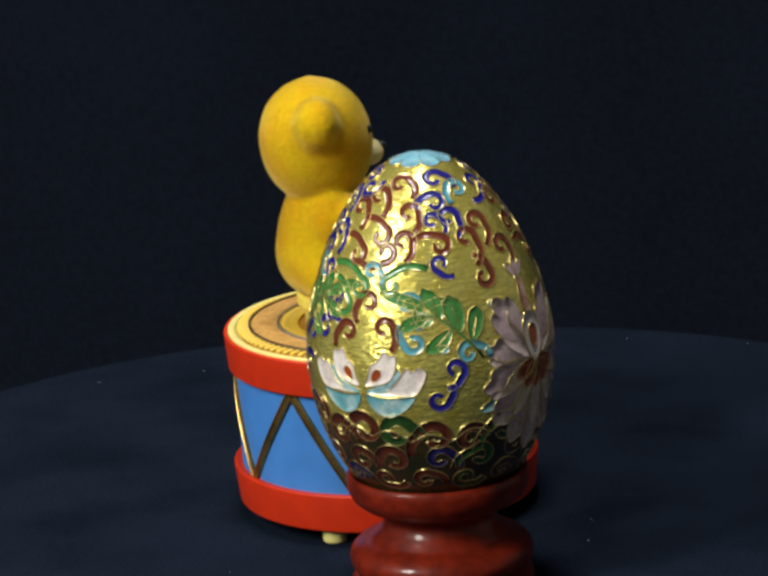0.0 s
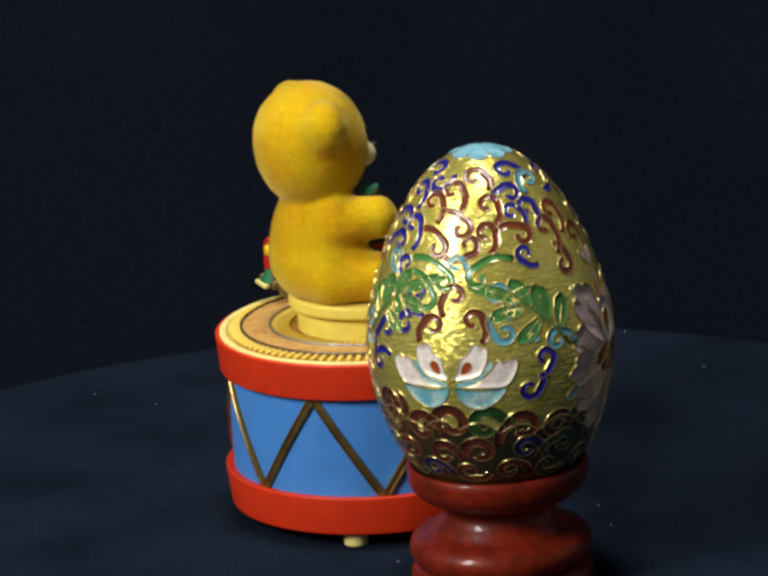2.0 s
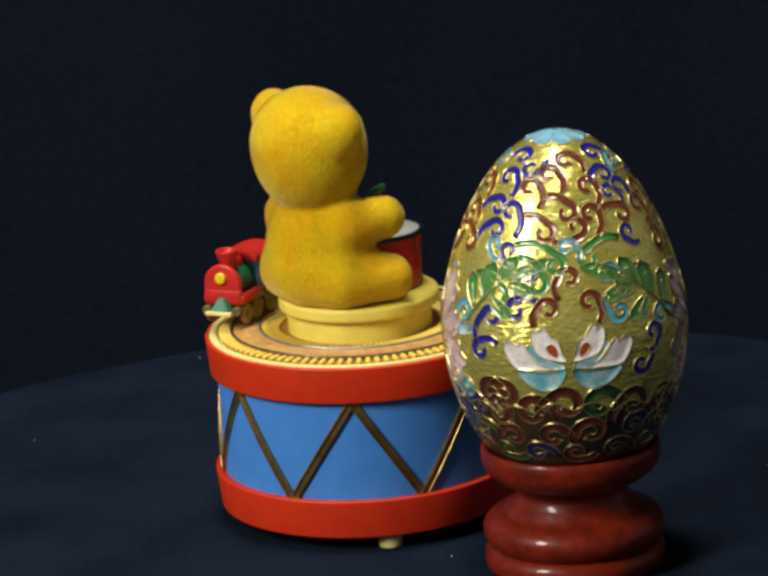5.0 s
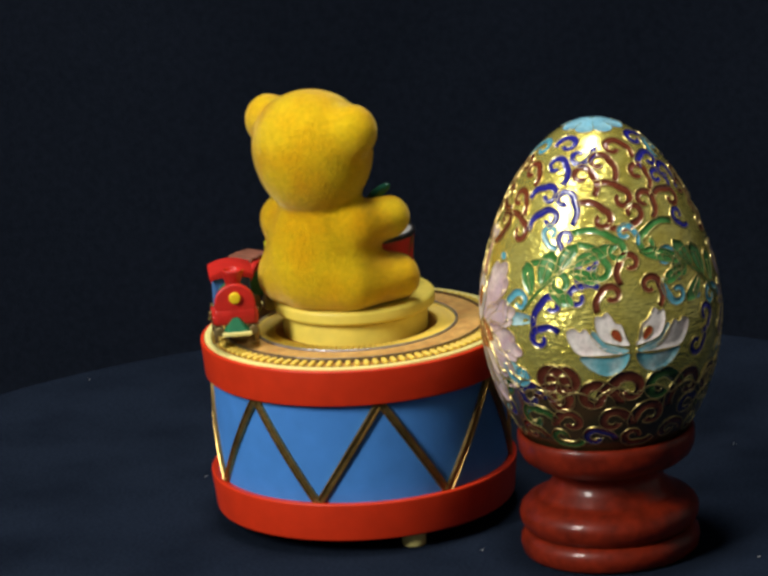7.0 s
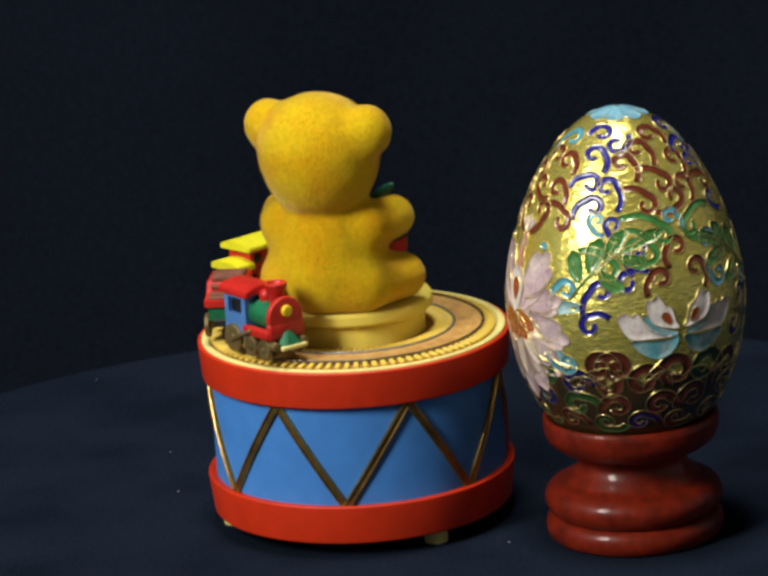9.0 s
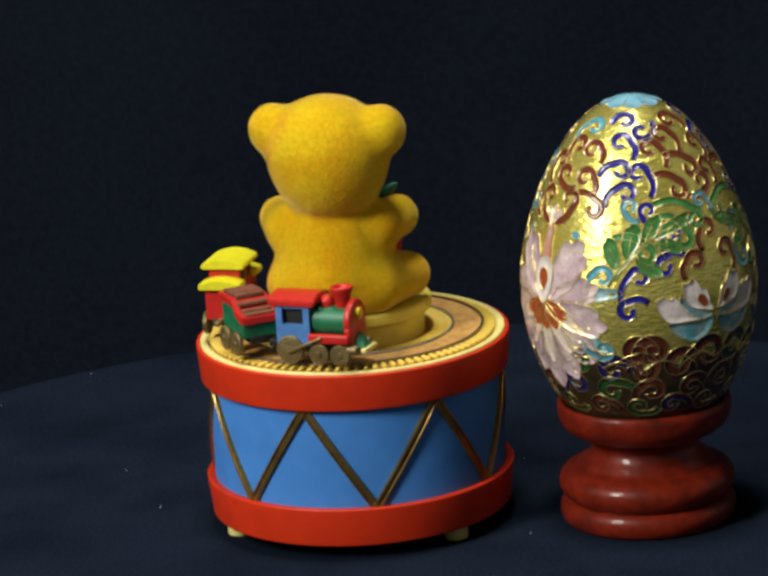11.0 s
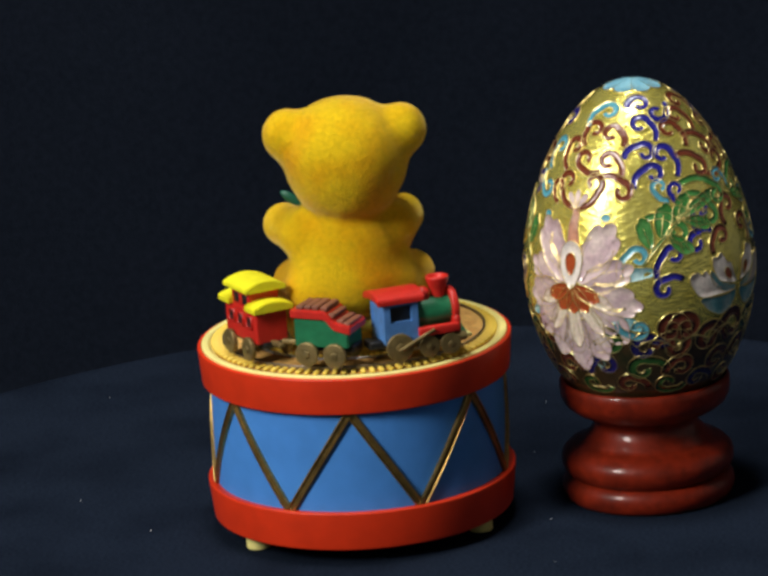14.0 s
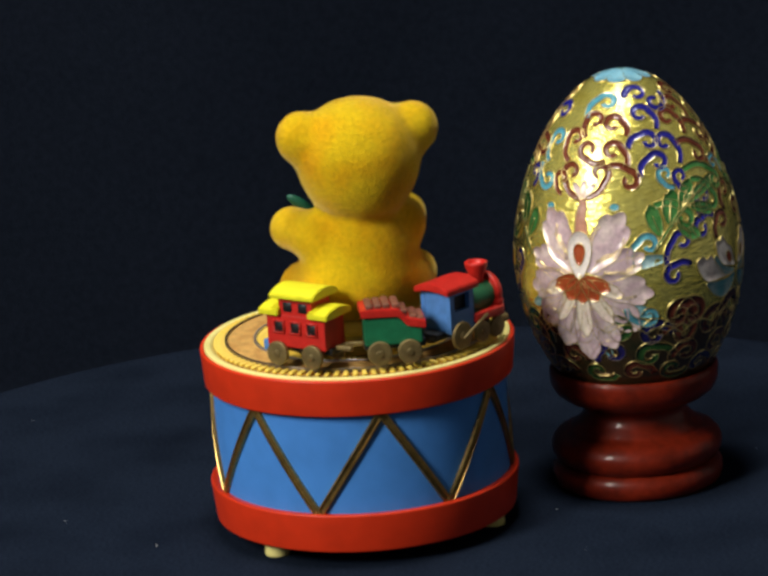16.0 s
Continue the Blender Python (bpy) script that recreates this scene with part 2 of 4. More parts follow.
def build_music_box():
    t = thing("drum_music_box", "drum-shaped music box with red hoops, blue sides and gold lacing", "music box")
    part("shell", lathe([(R_SHELL - 0.002, 0.008), (R_SHELL, 0.008), (R_SHELL, 0.0084), (R_SHELL, 0.0150), (R_SHELL, 0.0440), (R_SHELL, 0.0476), (R_SHELL, 0.048), (R_SHELL - 0.002, 0.048)], 288), BLUE, t, "glossy blue side of the drum")
    part("upper_hoop", lathe(rounded([(0.036, Z_UP0), (R_UP - 0.0008, Z_UP0), (R_UP, Z_UP1), (R_UP - 0.0011, Z_UP1 + 0.0002), (R_UP - 0.0012, Z_UP0 + 0.003)], 0.0006), 160), RED, t, "bright red plastic upper hoop")
    part("lower_hoop", lathe(rounded([(0.030, Z_LOW0), (R_LOW - 0.0012, Z_LOW0), (R_LOW, Z_LOW1), (R_SHELL - 0.001, Z_LOW1 - 0.0004)], 0.0007), 160), RED, t, "bright red plastic lower hoop")
    part("base_plate", lathe([(0, 0.0048), (0.041, 0.0048), (0.041, 0.0075), (0, 0.0075)], 96), BLACK, t)
    # cream lid with a soft raised lip
    part("lid", lathe(rounded([(0, DECK - 0.002), (R_UP - 0.0012, DECK - 0.002), (R_UP - 0.0012, Z_UP1 + 0.0006), (R_UP - 0.0030, Z_UP1 + 0.0006), (R_UP - 0.0040, DECK - 0.0004), (0.020, DECK - 0.0004), (0.020, DECK - 0.001), (0, DECK - 0.001)], 0.0004), 160), CREAM, t, "cream plastic lid")
    part("ballast", lathe(rounded([(0.0204, DECK - 0.0006), (0.0206, DECK + 0.0006), (0.0394, DECK + 0.0006), (0.0398, DECK - 0.0006)], 0.0002), 160), BALLAST, t, "brown painted ring under the sleepers")
    part("inner_rail", lathe(rounded([(0.0282, DECK), (0.0282, DECK + 0.0020), (0.0289, DECK + 0.0020), (0.0289, DECK)], 0.0002), 160), RAIL_PALE, t, "pale metal rail")
    part("outer_rail", lathe(rounded([(0.0364, DECK), (0.0364, DECK + 0.0020), (0.0371, DECK + 0.0020), (0.0371, DECK)], 0.0002), 160), RAIL_DARK, t, "dark metal rail")
    part("track_bed", lathe(rounded([(0.0290, DECK), (0.0290, DECK + 0.0015), (0.0363, DECK + 0.0015), (0.0363, DECK)], 0.0002), 160), TAN, t, "tan painted bed between the rails")
    # pedestal of two steps
    part("pedestal", lathe(rounded([(0.0205, DECK - 0.001), (0.0205, 0.0598), (0.0, 0.0598)], 0.0005), 128), YELLOW_CREAM, t, "yellow cream pedestal step")
    part("pedestal_plate", lathe(rounded([(0.0, 0.0599), (0.0218, 0.0602), (0.0228, 0.0610), (0.0228, 0.0636), (0.0222, SEAT - 0.0002), (0.0, SEAT - 0.0002)], 0.0006), 128), YELLOW_CREAM, t, "yellow cream seat plate")
    # gold lacing, seven points above and seven below
    for k in range(7):
        low = -204.6 + k * 360 / 7
        for side in (-1, 1):
            bm = bmesh.new()
            cuts, wdt, hgt = 10, 0.00122, 0.0010
            prev = None
            for c in range(cuts + 1):
                f = c / cuts
                a = radians(low + side * 360 / 14 * f)
                z = 0.0148 + (0.0436 - 0.0148) * f
                ta = R_SHELL * radians(360 / 14) * side
                tz = 0.0288
                ln = hypot(ta, tz)
                oa, oz = tz / ln * wdt, -ta / ln * wdt
                ring = []
                for s_, h in ((-1, -0.0003), (-0.94, hgt * 0.9), (-0.62, hgt), (-0.42, hgt * 0.5), (0.42, hgt * 0.5), (0.62, hgt), (0.94, hgt * 0.9), (1, -0.0003)):
                    aa = a + oa * s_ / R_SHELL
                    ring.append(bm.verts.new(((R_SHELL + h) * cos(aa), (R_SHELL + h) * sin(aa), z + oz * s_)))
                if prev:
                    for i in range(7):
                        bm.faces.new((prev[i], prev[i + 1], ring[i + 1], ring[i]))
                prev = ring
            bmesh.ops.recalc_face_normals(bm, faces=bm.faces)
            part("lace", bm, LACE, t, "antique gold lacing strip", smooth=False)
    for a in (-115, 130, 7.5):
        x, y = 0.037 * cos(radians(a)), 0.037 * sin(radians(a))
        part("foot", rod(0.0034, 0.0055, (x, y, 0.00275), "Z", bevel=0.0007), CREAM, t, "cream plastic foot")
    return t


MUSIC_BOX = build_music_box()


def build_sleepers():
    me = None
    for k in range(96):
        if me is None:
            first = part("sleeper", block(0.0174, 0.0014, 0.0010, (0.0316, 0, DECK + 0.0004), 0.0003, seg=1), SLEEPER, MUSIC_BOX)
            me = first.data
            ob = first
        else:
            ob = new("sleeper", me)
            ob.parent = MUSIC_BOX
        ob.matrix_basis = pose(0, 0, 0, 0, 0, 360 * k / 96)


build_sleepers()

# ---------------------------------------------------------------- the bear and what it wears and holds
BEAR_TURN = 10.5
BEAR_BACK = 0.0152


def ball(X, Y, Z, c, r):
    r = np.array(r if isinstance(r, (tuple, list)) else (r, r, r))
    q = np.sqrt(((X - c[0]) / r[0]) ** 2 + ((Y - c[1]) / r[1]) ** 2 + ((Z - c[2]) / r[2]) ** 2)
    return (q - 1) * r.min()


def limb(X, Y, Z, a, b, ra, rb):
    a, b = np.array(a), np.array(b)
    d = b - a
    t = np.clip(((X - a[0]) * d[0] + (Y - a[1]) * d[1] + (Z - a[2]) * d[2]) / (d @ d), 0, 1)
    return np.sqrt((X - a[0] - t * d[0]) ** 2 + (Y - a[1] - t * d[1]) ** 2 + (Z - a[2] - t * d[2]) ** 2) - (ra + (rb - ra) * t)


def blend(a, b, k):
    h = np.clip(0.5 + 0.5 * (b - a) / k, 0, 1)
    return b + (a - b) * h - k * h * (1 - h)


HEAD_TURN = radians(-7)


def bear_field(X, Y, Z):
    f = ball(X, Y, Z, (0.0013, 0, 0.0100), (0.0136, 0.0152, 0.0125))
    f = blend(f, ball(X, Y, Z, (0.0018, 0, 0.0212), (0.0116, 0.0135, 0.0128)), 0.008)
    hx, hy = X * cos(HEAD_TURN) + Y * sin(HEAD_TURN), Y * cos(HEAD_TURN) - X * sin(HEAD_TURN)
    head = ball(hx, hy, Z, (0.0004, -0.0003, 0.0460), (0.0152, 0.0172, 0.0150))
    head = blend(head, ball(hx, hy, Z, (0.0012, -0.0005, 0.0388), (0.0141, 0.0139, 0.0136)), 0.006)
    f = blend(f, head, 0.0022)
    for s_ in (-1, 1):
        f = blend(f, limb(X, Y, Z, (0.0030, s_ * 0.0128, 0.0232), (0.0122, s_ * 0.0164, 0.0237), 0.0064, 0.0060), 0.0042)
        leg = limb(X, Y, Z, (0.000, 0.0115 if s_ > 0 else -0.0122, 0.0070), (0.0125, 0.0142 if s_ > 0 else -0.0182, 0.0068), 0.0070, 0.0065)
        f = blend(f, -blend(-leg, 0.0152 - X, 0.0009), 0.0056)
        f = blend(f, ball(hx, hy, Z, (0.0004, 0.0152 if s_ > 0 else -0.0161, 0.0512), (0.0062, 0.0068, 0.0072)), 0.0030)
    return np.maximum(f, -Z)


def build_bear():
    pts, faces = blob_mesh(bear_field, (-0.021, -0.028, -0.002), (0.024, 0.028, 0.066), 0.00055)
    me = bpy.data.meshes.new("teddy_bear")
    me.from_pydata([tuple(q) for q in pts], [], faces)
    bm = bmesh.new()
    bm.from_mesh(me)
    bpy.data.meshes.remove(me)
    bmesh.ops.recalc_face_normals(bm, faces=bm.faces)
    for v in bm.verts:
        n = noise.noise(v.co * 900) * 0.00005 + noise.noise(v.co * 200) * 0.00012
        v.co += v.normal * n
    n0 = len(bm.faces)
    muzzle = bmesh.new()
    bmesh.ops.create_uvsphere(muzzle, u_segments=32, v_segments=20, radius=1)
    bmesh.ops.transform(muzzle, matrix=pose(0.0152, 0, 0.0388) @ Matrix.Diagonal((0.0044, 0.0052, 0.0038, 1)), verts=muzzle.verts)
    join(bm, muzzle, pose(0, 0, 0, 0, 0, math.degrees(HEAD_TURN)))
    bm.faces.ensure_lookup_table()
    for f in bm.faces[n0:]:
        f.material_index = 1
    n1 = len(bm.faces)
    for c, r in (((0.0192, 0, 0.0404), 0.0013), ((0.0152, 0.0055, 0.0465), 0.0013), ((0.0152, -0.0055, 0.0465), 0.0013)):
        eye = bmesh.new()
        bmesh.ops.create_uvsphere(eye, u_segments=16, v_segments=10, radius=r)
        join(bm, eye, pose(0, 0, 0, 0, 0, math.degrees(HEAD_TURN)) @ Matrix.Translation(c))
    bm.faces.ensure_lookup_table()
    for f in bm.faces[n1:]:
        f.material_index = 2
    bm.normal_update()
    normals = [v.normal.copy() for v in bm.verts]
    # short flock fibres standing out of the skin
    rnd = random.Random(3)
    roots = []
    bm.faces.ensure_lookup_table()
    for f in bm.faces[:n0]:
        c, n = f.calc_center_median(), f.normal.copy()
        for _ in range(2):
            q = c.copy()
            for v in f.verts:
                q += (v.co - c) * rnd.uniform(0.0, 0.9)
            roots.append((q, n))
    for c, n in roots:
        if c.z < 0.0006:
            continue
        lay = n.cross(Vector((rnd.uniform(-1, 1), rnd.uniform(-1, 1), rnd.uniform(-1, 1))))
        if lay.length < 0.05:
            continue
        lay.normalize()
        side = n.cross(lay) * 0.000017
        tip = (n * 0.85 + lay * 0.53) * rnd.uniform(0.00026, 0.00050)
        bm.faces.new([bm.verts.new(c - side), bm.verts.new(c + tip), bm.verts.new(c + side)][::-1])
        normals += [n, n, n]
    ob = part("teddy_bear", bm, [FLOCK, MUZZLE, BLACK])
    ob.data.normals_split_custom_set_from_vertices(normals)
    return tagged(ob, "golden-yellow flocked teddy bear figure sitting on the drum", "bear figurine")


BEAR = build_bear()


def build_bow():
    t = thing("bow_tie", "dark green ribbon bow round the bear's neck", "bow")
    for s_ in (-1, 1):
        bm = bmesh.new()
        bmesh.ops.create_uvsphere(bm, u_segments=20, v_segments=12, radius=1)
        bmesh.ops.transform(bm, matrix=pose(0.0126, s_ * 0.0133, 0.0302, s_ * 36, 0, -s_ * 10) @ Matrix.Diagonal((0.0013, 0.0046, 0.0015, 1)), verts=bm.verts)
        part("loop", bm, DKGREEN, t)
    part("knot", rod(0.0019, 0.0040, (0.0152, 0, 0.0285), "Y", bevel=0.0010), DKGREEN, t)
    return t


BOW = build_bow()


def build_lap_drum():
    t = thing("toy_drum", "little red drum with a white skin on the bear's lap", "toy drum")
    part("shell", lathe(rounded([(0, 0.0002), (0.0118, 0.0002), (0.0128, 0.0150), (0, 0.0150)], 0.0004), 64), T_RED, t)
    part("rim", lathe(rounded([(0.0122, 0.0149), (0.0132, 0.0149), (0.0132, 0.0163), (0.0122, 0.0163)], 0.0004), 64), BLACK, t)
    for k in range(12):
        a0, a1 = radians(k * 30 - (15 if k % 2 else -15)), radians(k * 30 + (15 if k % 2 else -15))
        p0, p1 = Vector((0.0121 * cos(a0), 0.0121 * sin(a0), 0.0010)), Vector((0.0129 * cos(a1), 0.0129 * sin(a1), 0.0148))
        bar = rod(0.00030, (p1 - p0).length, (0, 0, 0), "Z", n=8, bevel=0.0001)
        bmesh.ops.transform(bar, matrix=Matrix.Translation((p0 + p1) / 2) @ (p1 - p0).to_track_quat("Z", "Y").to_matrix().to_4x4(), verts=bar.verts)
        part("lace", bar, BRONZE, t, "thin dark lacing")
    part("drumhead", lathe([(0.0124, 0.0140), (0.0124, 0.0160), (0, 0.0162)], 64), WHITE, t)
    return t


LAP_DRUM = build_lap_drum()

# ---------------------------------------------------------------- the train


def enlarge(t, k):
    """Scales the parts of a thing about its base."""
    for ob in t.children_recursive:
        for v in ob.data.vertices:
            v.co *= k
        ob.location *= k


def wheel(parent, x, y, r, name="wheel"):
    w = part(name, rod(r, 0.0013, (x, y, r), "Y", n=28, bevel=0.0003), BRONZE, parent)
    part("hub", rod(r * 0.3, 0.0020, (x, y, r), "Y", n=16, bevel=0.0002), BRONZE, w)
    return w


def frame_box(sx, sz, t, d, low=None):
    """A flat panel with one opening in the xz plane, centred; bars t wide, the lower one low wide."""
    low = t if low is None else low
    bm = bmesh.new()
    rings = []
    for y in (-d / 2, d / 2):
        o = [bm.verts.new((x, y, z)) for x, z in ((-sx / 2, -sz / 2), (sx / 2, -sz / 2), (sx / 2, sz / 2), (-sx / 2, sz / 2))]
        i = [bm.verts.new((x, y, z)) for x, z in ((-sx / 2 + t, -sz / 2 + low), (sx / 2 - t, -sz / 2 + low), (sx / 2 - t, sz / 2 - t), (-sx / 2 + t, sz / 2 - t))]
        rings.append((o, i))
    (o0, i0), (o1, i1) = rings
    for k in range(4):
        j = (k + 1) % 4
        bm.faces.new((o0[k], o0[j], i0[j], i0[k]))
        bm.faces.new((o1[k], i1[k], i1[j], o1[j]))
        bm.faces.new((o0[k], o1[k], o1[j], o0[j]))
        bm.faces.new((i0[k], i0[j], i1[j], i1[k]))
    bmesh.ops.recalc_face_normals(bm, faces=bm.faces)
    return bm


def build_locomotive():
    t = thing("locomotive", "toy steam locomotive with red roof, blue cab and green boiler", "toy locomotive", "toy train")
    part("chassis", block(0.0240, 0.0060, 0.0022, (0.0030, 0, 0.0036), 0.0003), BLACK, t)
    cab = part("cab", block(0.0016, 0.0104, 0.0125, (0.0044, 0, 0.0052), 0.0002, None, 1), T_BLUE, t, "sky-blue cab with open windows", smooth=False)
    for s_ in (-1, 1):
        part("cab_side", frame_box(0.0104, 0.0128, 0.0019, 0.0014, 0.0062), T_BLUE, cab, "sky-blue side with an open window", smooth=False)
        cab.children[-1].location = (0, s_ * 0.0048, 0.0116)
    part("cab_back", block(0.0014, 0.0084, 0.0126, (-0.0044, 0, 0.0053), 0.0002, None, 1), T_BLUE, cab, "plain blue back wall", smooth=False)
    # added black block: stands for the shade seen through the cab windows
    part("cab_floor", block(0.0070, 0.0076, 0.0105, (0, 0, 0.0052), 0.0002), BLACK, cab, "black block filling the cab in place of the shade inside")
    roof = bmesh.new()
    prev = None
    for x in (-0.0072, 0.0072):
        ring = []
        for k in range(9):
            a = -1 + 2 * k / 8
            ring.append(roof.verts.new((x, a * 0.0064, 0.0186 + 0.0016 * (1 - a * a))))
        for k in range(8, -1, -1):
            a = -1 + 2 * k / 8
            ring.append(roof.verts.new((x, a * 0.0064, 0.0168 + 0.0010 * (1 - a * a))))
        roof.faces.new(ring)
        if prev:
            for i in range(18):
                roof.faces.new((prev[i], prev[(i + 1) % 18], ring[(i + 1) % 18], ring[i]))
        prev = ring
    bmesh.ops.recalc_face_normals(roof, faces=roof.faces)
    bmesh.ops.bevel(roof, geom=roof.edges[:], offset=0.0003, segments=2, affect="EDGES")
    part("roof", roof, T_RED, t, "curved red cab roof", smooth=False)
    part("boiler", rod(0.0044, 0.0125, (0.0105, 0, 0.0120), "X", n=32, bevel=0.0004), T_GREEN, t, "green boiler barrel")
    face = rod(0.0060, 0.0020, (0.0170, 0, 0.0124), "X", n=36, bevel=0.0006)
    face = part("smokebox_front", block(0.0022, 0.0124, 0.0052, (0.0170, 0, 0.0060), 0.0010, face), T_RED, t, "red front plate")
    part("headlamp", rod(0.0017, 0.0016, (0.0184, 0, 0.0144), "X", n=24, bevel=0.0005), LENS, t, "round yellow headlamp")
    part("smokestack", lathe(rounded([(0, 0.0150), (0.0019, 0.0150), (0.0022, 0.0178), (0.0034, 0.0212), (0.0034, 0.0220), (0.0024, 0.0220), (0.0020, 0.0210), (0, 0.0208)], 0.0003), 28), T_RED, t, "flared red smokestack")
    t.children[-1].location.x = 0.0135
    part("steam_dome", lathe(rounded([(0, 0.0155), (0.0021, 0.0155), (0.0022, 0.0180), (0.0012, 0.0192), (0, 0.0194)], 0.0006), 24), T_RED, t, "red steam dome")
    t.children[-1].location.x = 0.0088
    for s_ in (-1, 1):
        part("running_board", block(0.0125, 0.0022, 0.0026, (0.0112, s_ * 0.0056, 0.0064), 0.0004), T_RED, t, "red running board")
        wheel(t, -0.0010, s_ * 0.0058, 0.0041)
        wheel(t, 0.0080, s_ * 0.0058, 0.0031)
        wheel(t, 0.0145, s_ * 0.0058, 0.0031)
        rodbar = block(0.0120, 0.0008, 0.0010, (0, 0, -0.0005), 0.0002, None, 1)
        bmesh.ops.transform(rodbar, matrix=pose(0.0040, s_ * 0.0070, 0.0058, 0, -24, 0), verts=rodbar.verts)
        part("connecting_rod", rodbar, BRONZE, t)
    cow = bmesh.new()
    base = [cow.verts.new(q) for q in ((0.0180, -0.0042, 0.0044), (0.0180, 0.0042, 0.0044), (0.0212, 0.0030, 0.0044), (0.0212, -0.0030, 0.0044))]
    top = [cow.verts.new(q) for q in ((0.0180, -0.0010, 0.0086), (0.0180, 0.0010, 0.0086), (0.0190, 0.0007, 0.0086), (0.0190, -0.0007, 0.0086))]
    cow.faces.new(base[::-1])
    cow.faces.new(top)
    for i in range(4):
        cow.faces.new((base[i], base[(i + 1) % 4], top[(i + 1) % 4], top[i]))
    bmesh.ops.bevel(cow, geom=cow.edges[:], offset=0.0003, segments=2, affect="EDGES")
    part("cowcatcher", cow, T_GREEN, t, "green wedge cowcatcher", smooth=False)
    part("bumper", block(0.0016, 0.0086, 0.0012, (0.0210, 0, 0.0036), 0.0003), CREAM, t, "pale bumper bar")
    for s_ in (-1, 1):
        cyl = lathe(rounded([(0, -0.0022), (0.0014, -0.0022), (0.0014, 0.0022), (0, 0.0022)], 0.0003), 20)
        bmesh.ops.transform(cyl, matrix=pose(0.0174, s_ * 0.0050, 0.0046, 0, 90, 0), verts=cyl.verts)
        part("steam_cylinder", cyl, BRONZE, t, "small bronze cylinder beside the cowcatcher")
    enlarge(t, 0.95)
    return t


def build_tender():
    t = thing("tender", "green coal tender with a red rim and brown coal", "toy tender", "toy train")
    part("chassis", block(0.0160, 0.0060, 0.0020, (0, 0, 0.0036), 0.0003), BLACK, t)
    body = bmesh.new()
    side = [(-0.0078, 0.0050), (0.0072, 0.0050), (0.0072, 0.0096), (0.0030, 0.0104), (0.0010, 0.0130), (-0.0078, 0.0132)]
    a = [body.verts.new((x, -0.0046, z)) for x, z in side]
    b = [body.verts.new((x, 0.0046, z)) for x, z in side]
    body.faces.new(a)
    body.faces.new(b[::-1])
    for i in range(6):
        body.faces.new((a[i], b[i], b[(i + 1) % 6], a[(i + 1) % 6]))
    bmesh.ops.recalc_face_normals(body, faces=body.faces)
    bmesh.ops.bevel(body, geom=body.edges[:], offset=0.0003, segments=2, affect="EDGES")
    part("body", body, T_GREEN, t, "green tender body", smooth=False)
    rim = bmesh.new()
    prev = None
    for x, z in ((-0.0086, 0.0132), (0.0012, 0.0130), (0.0034, 0.0104), (0.0082, 0.0094)):
        ring = [rim.verts.new((x, y, z + h)) for y, h in ((-0.0054, -0.0005), (0.0054, -0.0005), (0.0054, 0.0017), (-0.0054, 0.0017))]
        if prev:
            for i in range(4):
                rim.faces.new((prev[i], prev[(i + 1) % 4], ring[(i + 1) % 4], ring[i]))
        else:
            rim.faces.new(ring)
        prev = ring
    rim.faces.new(prev[::-1])
    bmesh.ops.recalc_face_normals(rim, faces=rim.faces)
    bmesh.ops.bevel(rim, geom=rim.edges[:], offset=0.0003, segments=2, affect="EDGES")
    part("rim", rim, T_RED, t, "red rim stepping down to the front", smooth=False)
    rnd = random.Random(4)
    for i, (x, z) in enumerate(((-0.0062, 0.0146), (-0.0040, 0.0147), (-0.0018, 0.0147), (0.0006, 0.0144), (0.0026, 0.0128), (0.0050, 0.0113), (0.0068, 0.0108))):
        part("coal", block(0.0019, 0.0086 - 0.0004 * rnd.random(), 0.0011 + 0.0004 * rnd.random(), (x, 0, z), 0.0003), T_BROWN, t, "ridged brown coal")
    for s_ in (-1, 1):
        for x in (-0.0042, 0.0036):
            wheel(t, x, s_ * 0.0054, 0.0032)
    part("coupling", block(0.0060, 0.0016, 0.0012, (-0.0105, 0, 0.0042), 0.0003), BRONZE, t)
    enlarge(t, 1.05)
    return t


def arched(length, half, z0, rise, thick):
    bm = bmesh.new()
    prev = None
    for x in (-length / 2, length / 2):
        ring = []
        for k in range(9):
            a = -1 + 2 * k / 8
            ring.append(bm.verts.new((x, a * half, z0 + thick + rise * (1 - a * a))))
        for k in range(8, -1, -1):
            a = -1 + 2 * k / 8
            ring.append(bm.verts.new((x, a * half, z0)))
        bm.faces.new(ring)
        if prev:
            for i in range(18):
                bm.faces.new((prev[i], prev[(i + 1) % 18], ring[(i + 1) % 18], ring[i]))
        prev = ring
    bmesh.ops.recalc_face_normals(bm, faces=bm.faces)
    bmesh.ops.bevel(bm, geom=bm.edges[:], offset=0.00025, segments=2, affect="EDGES")
    return bm


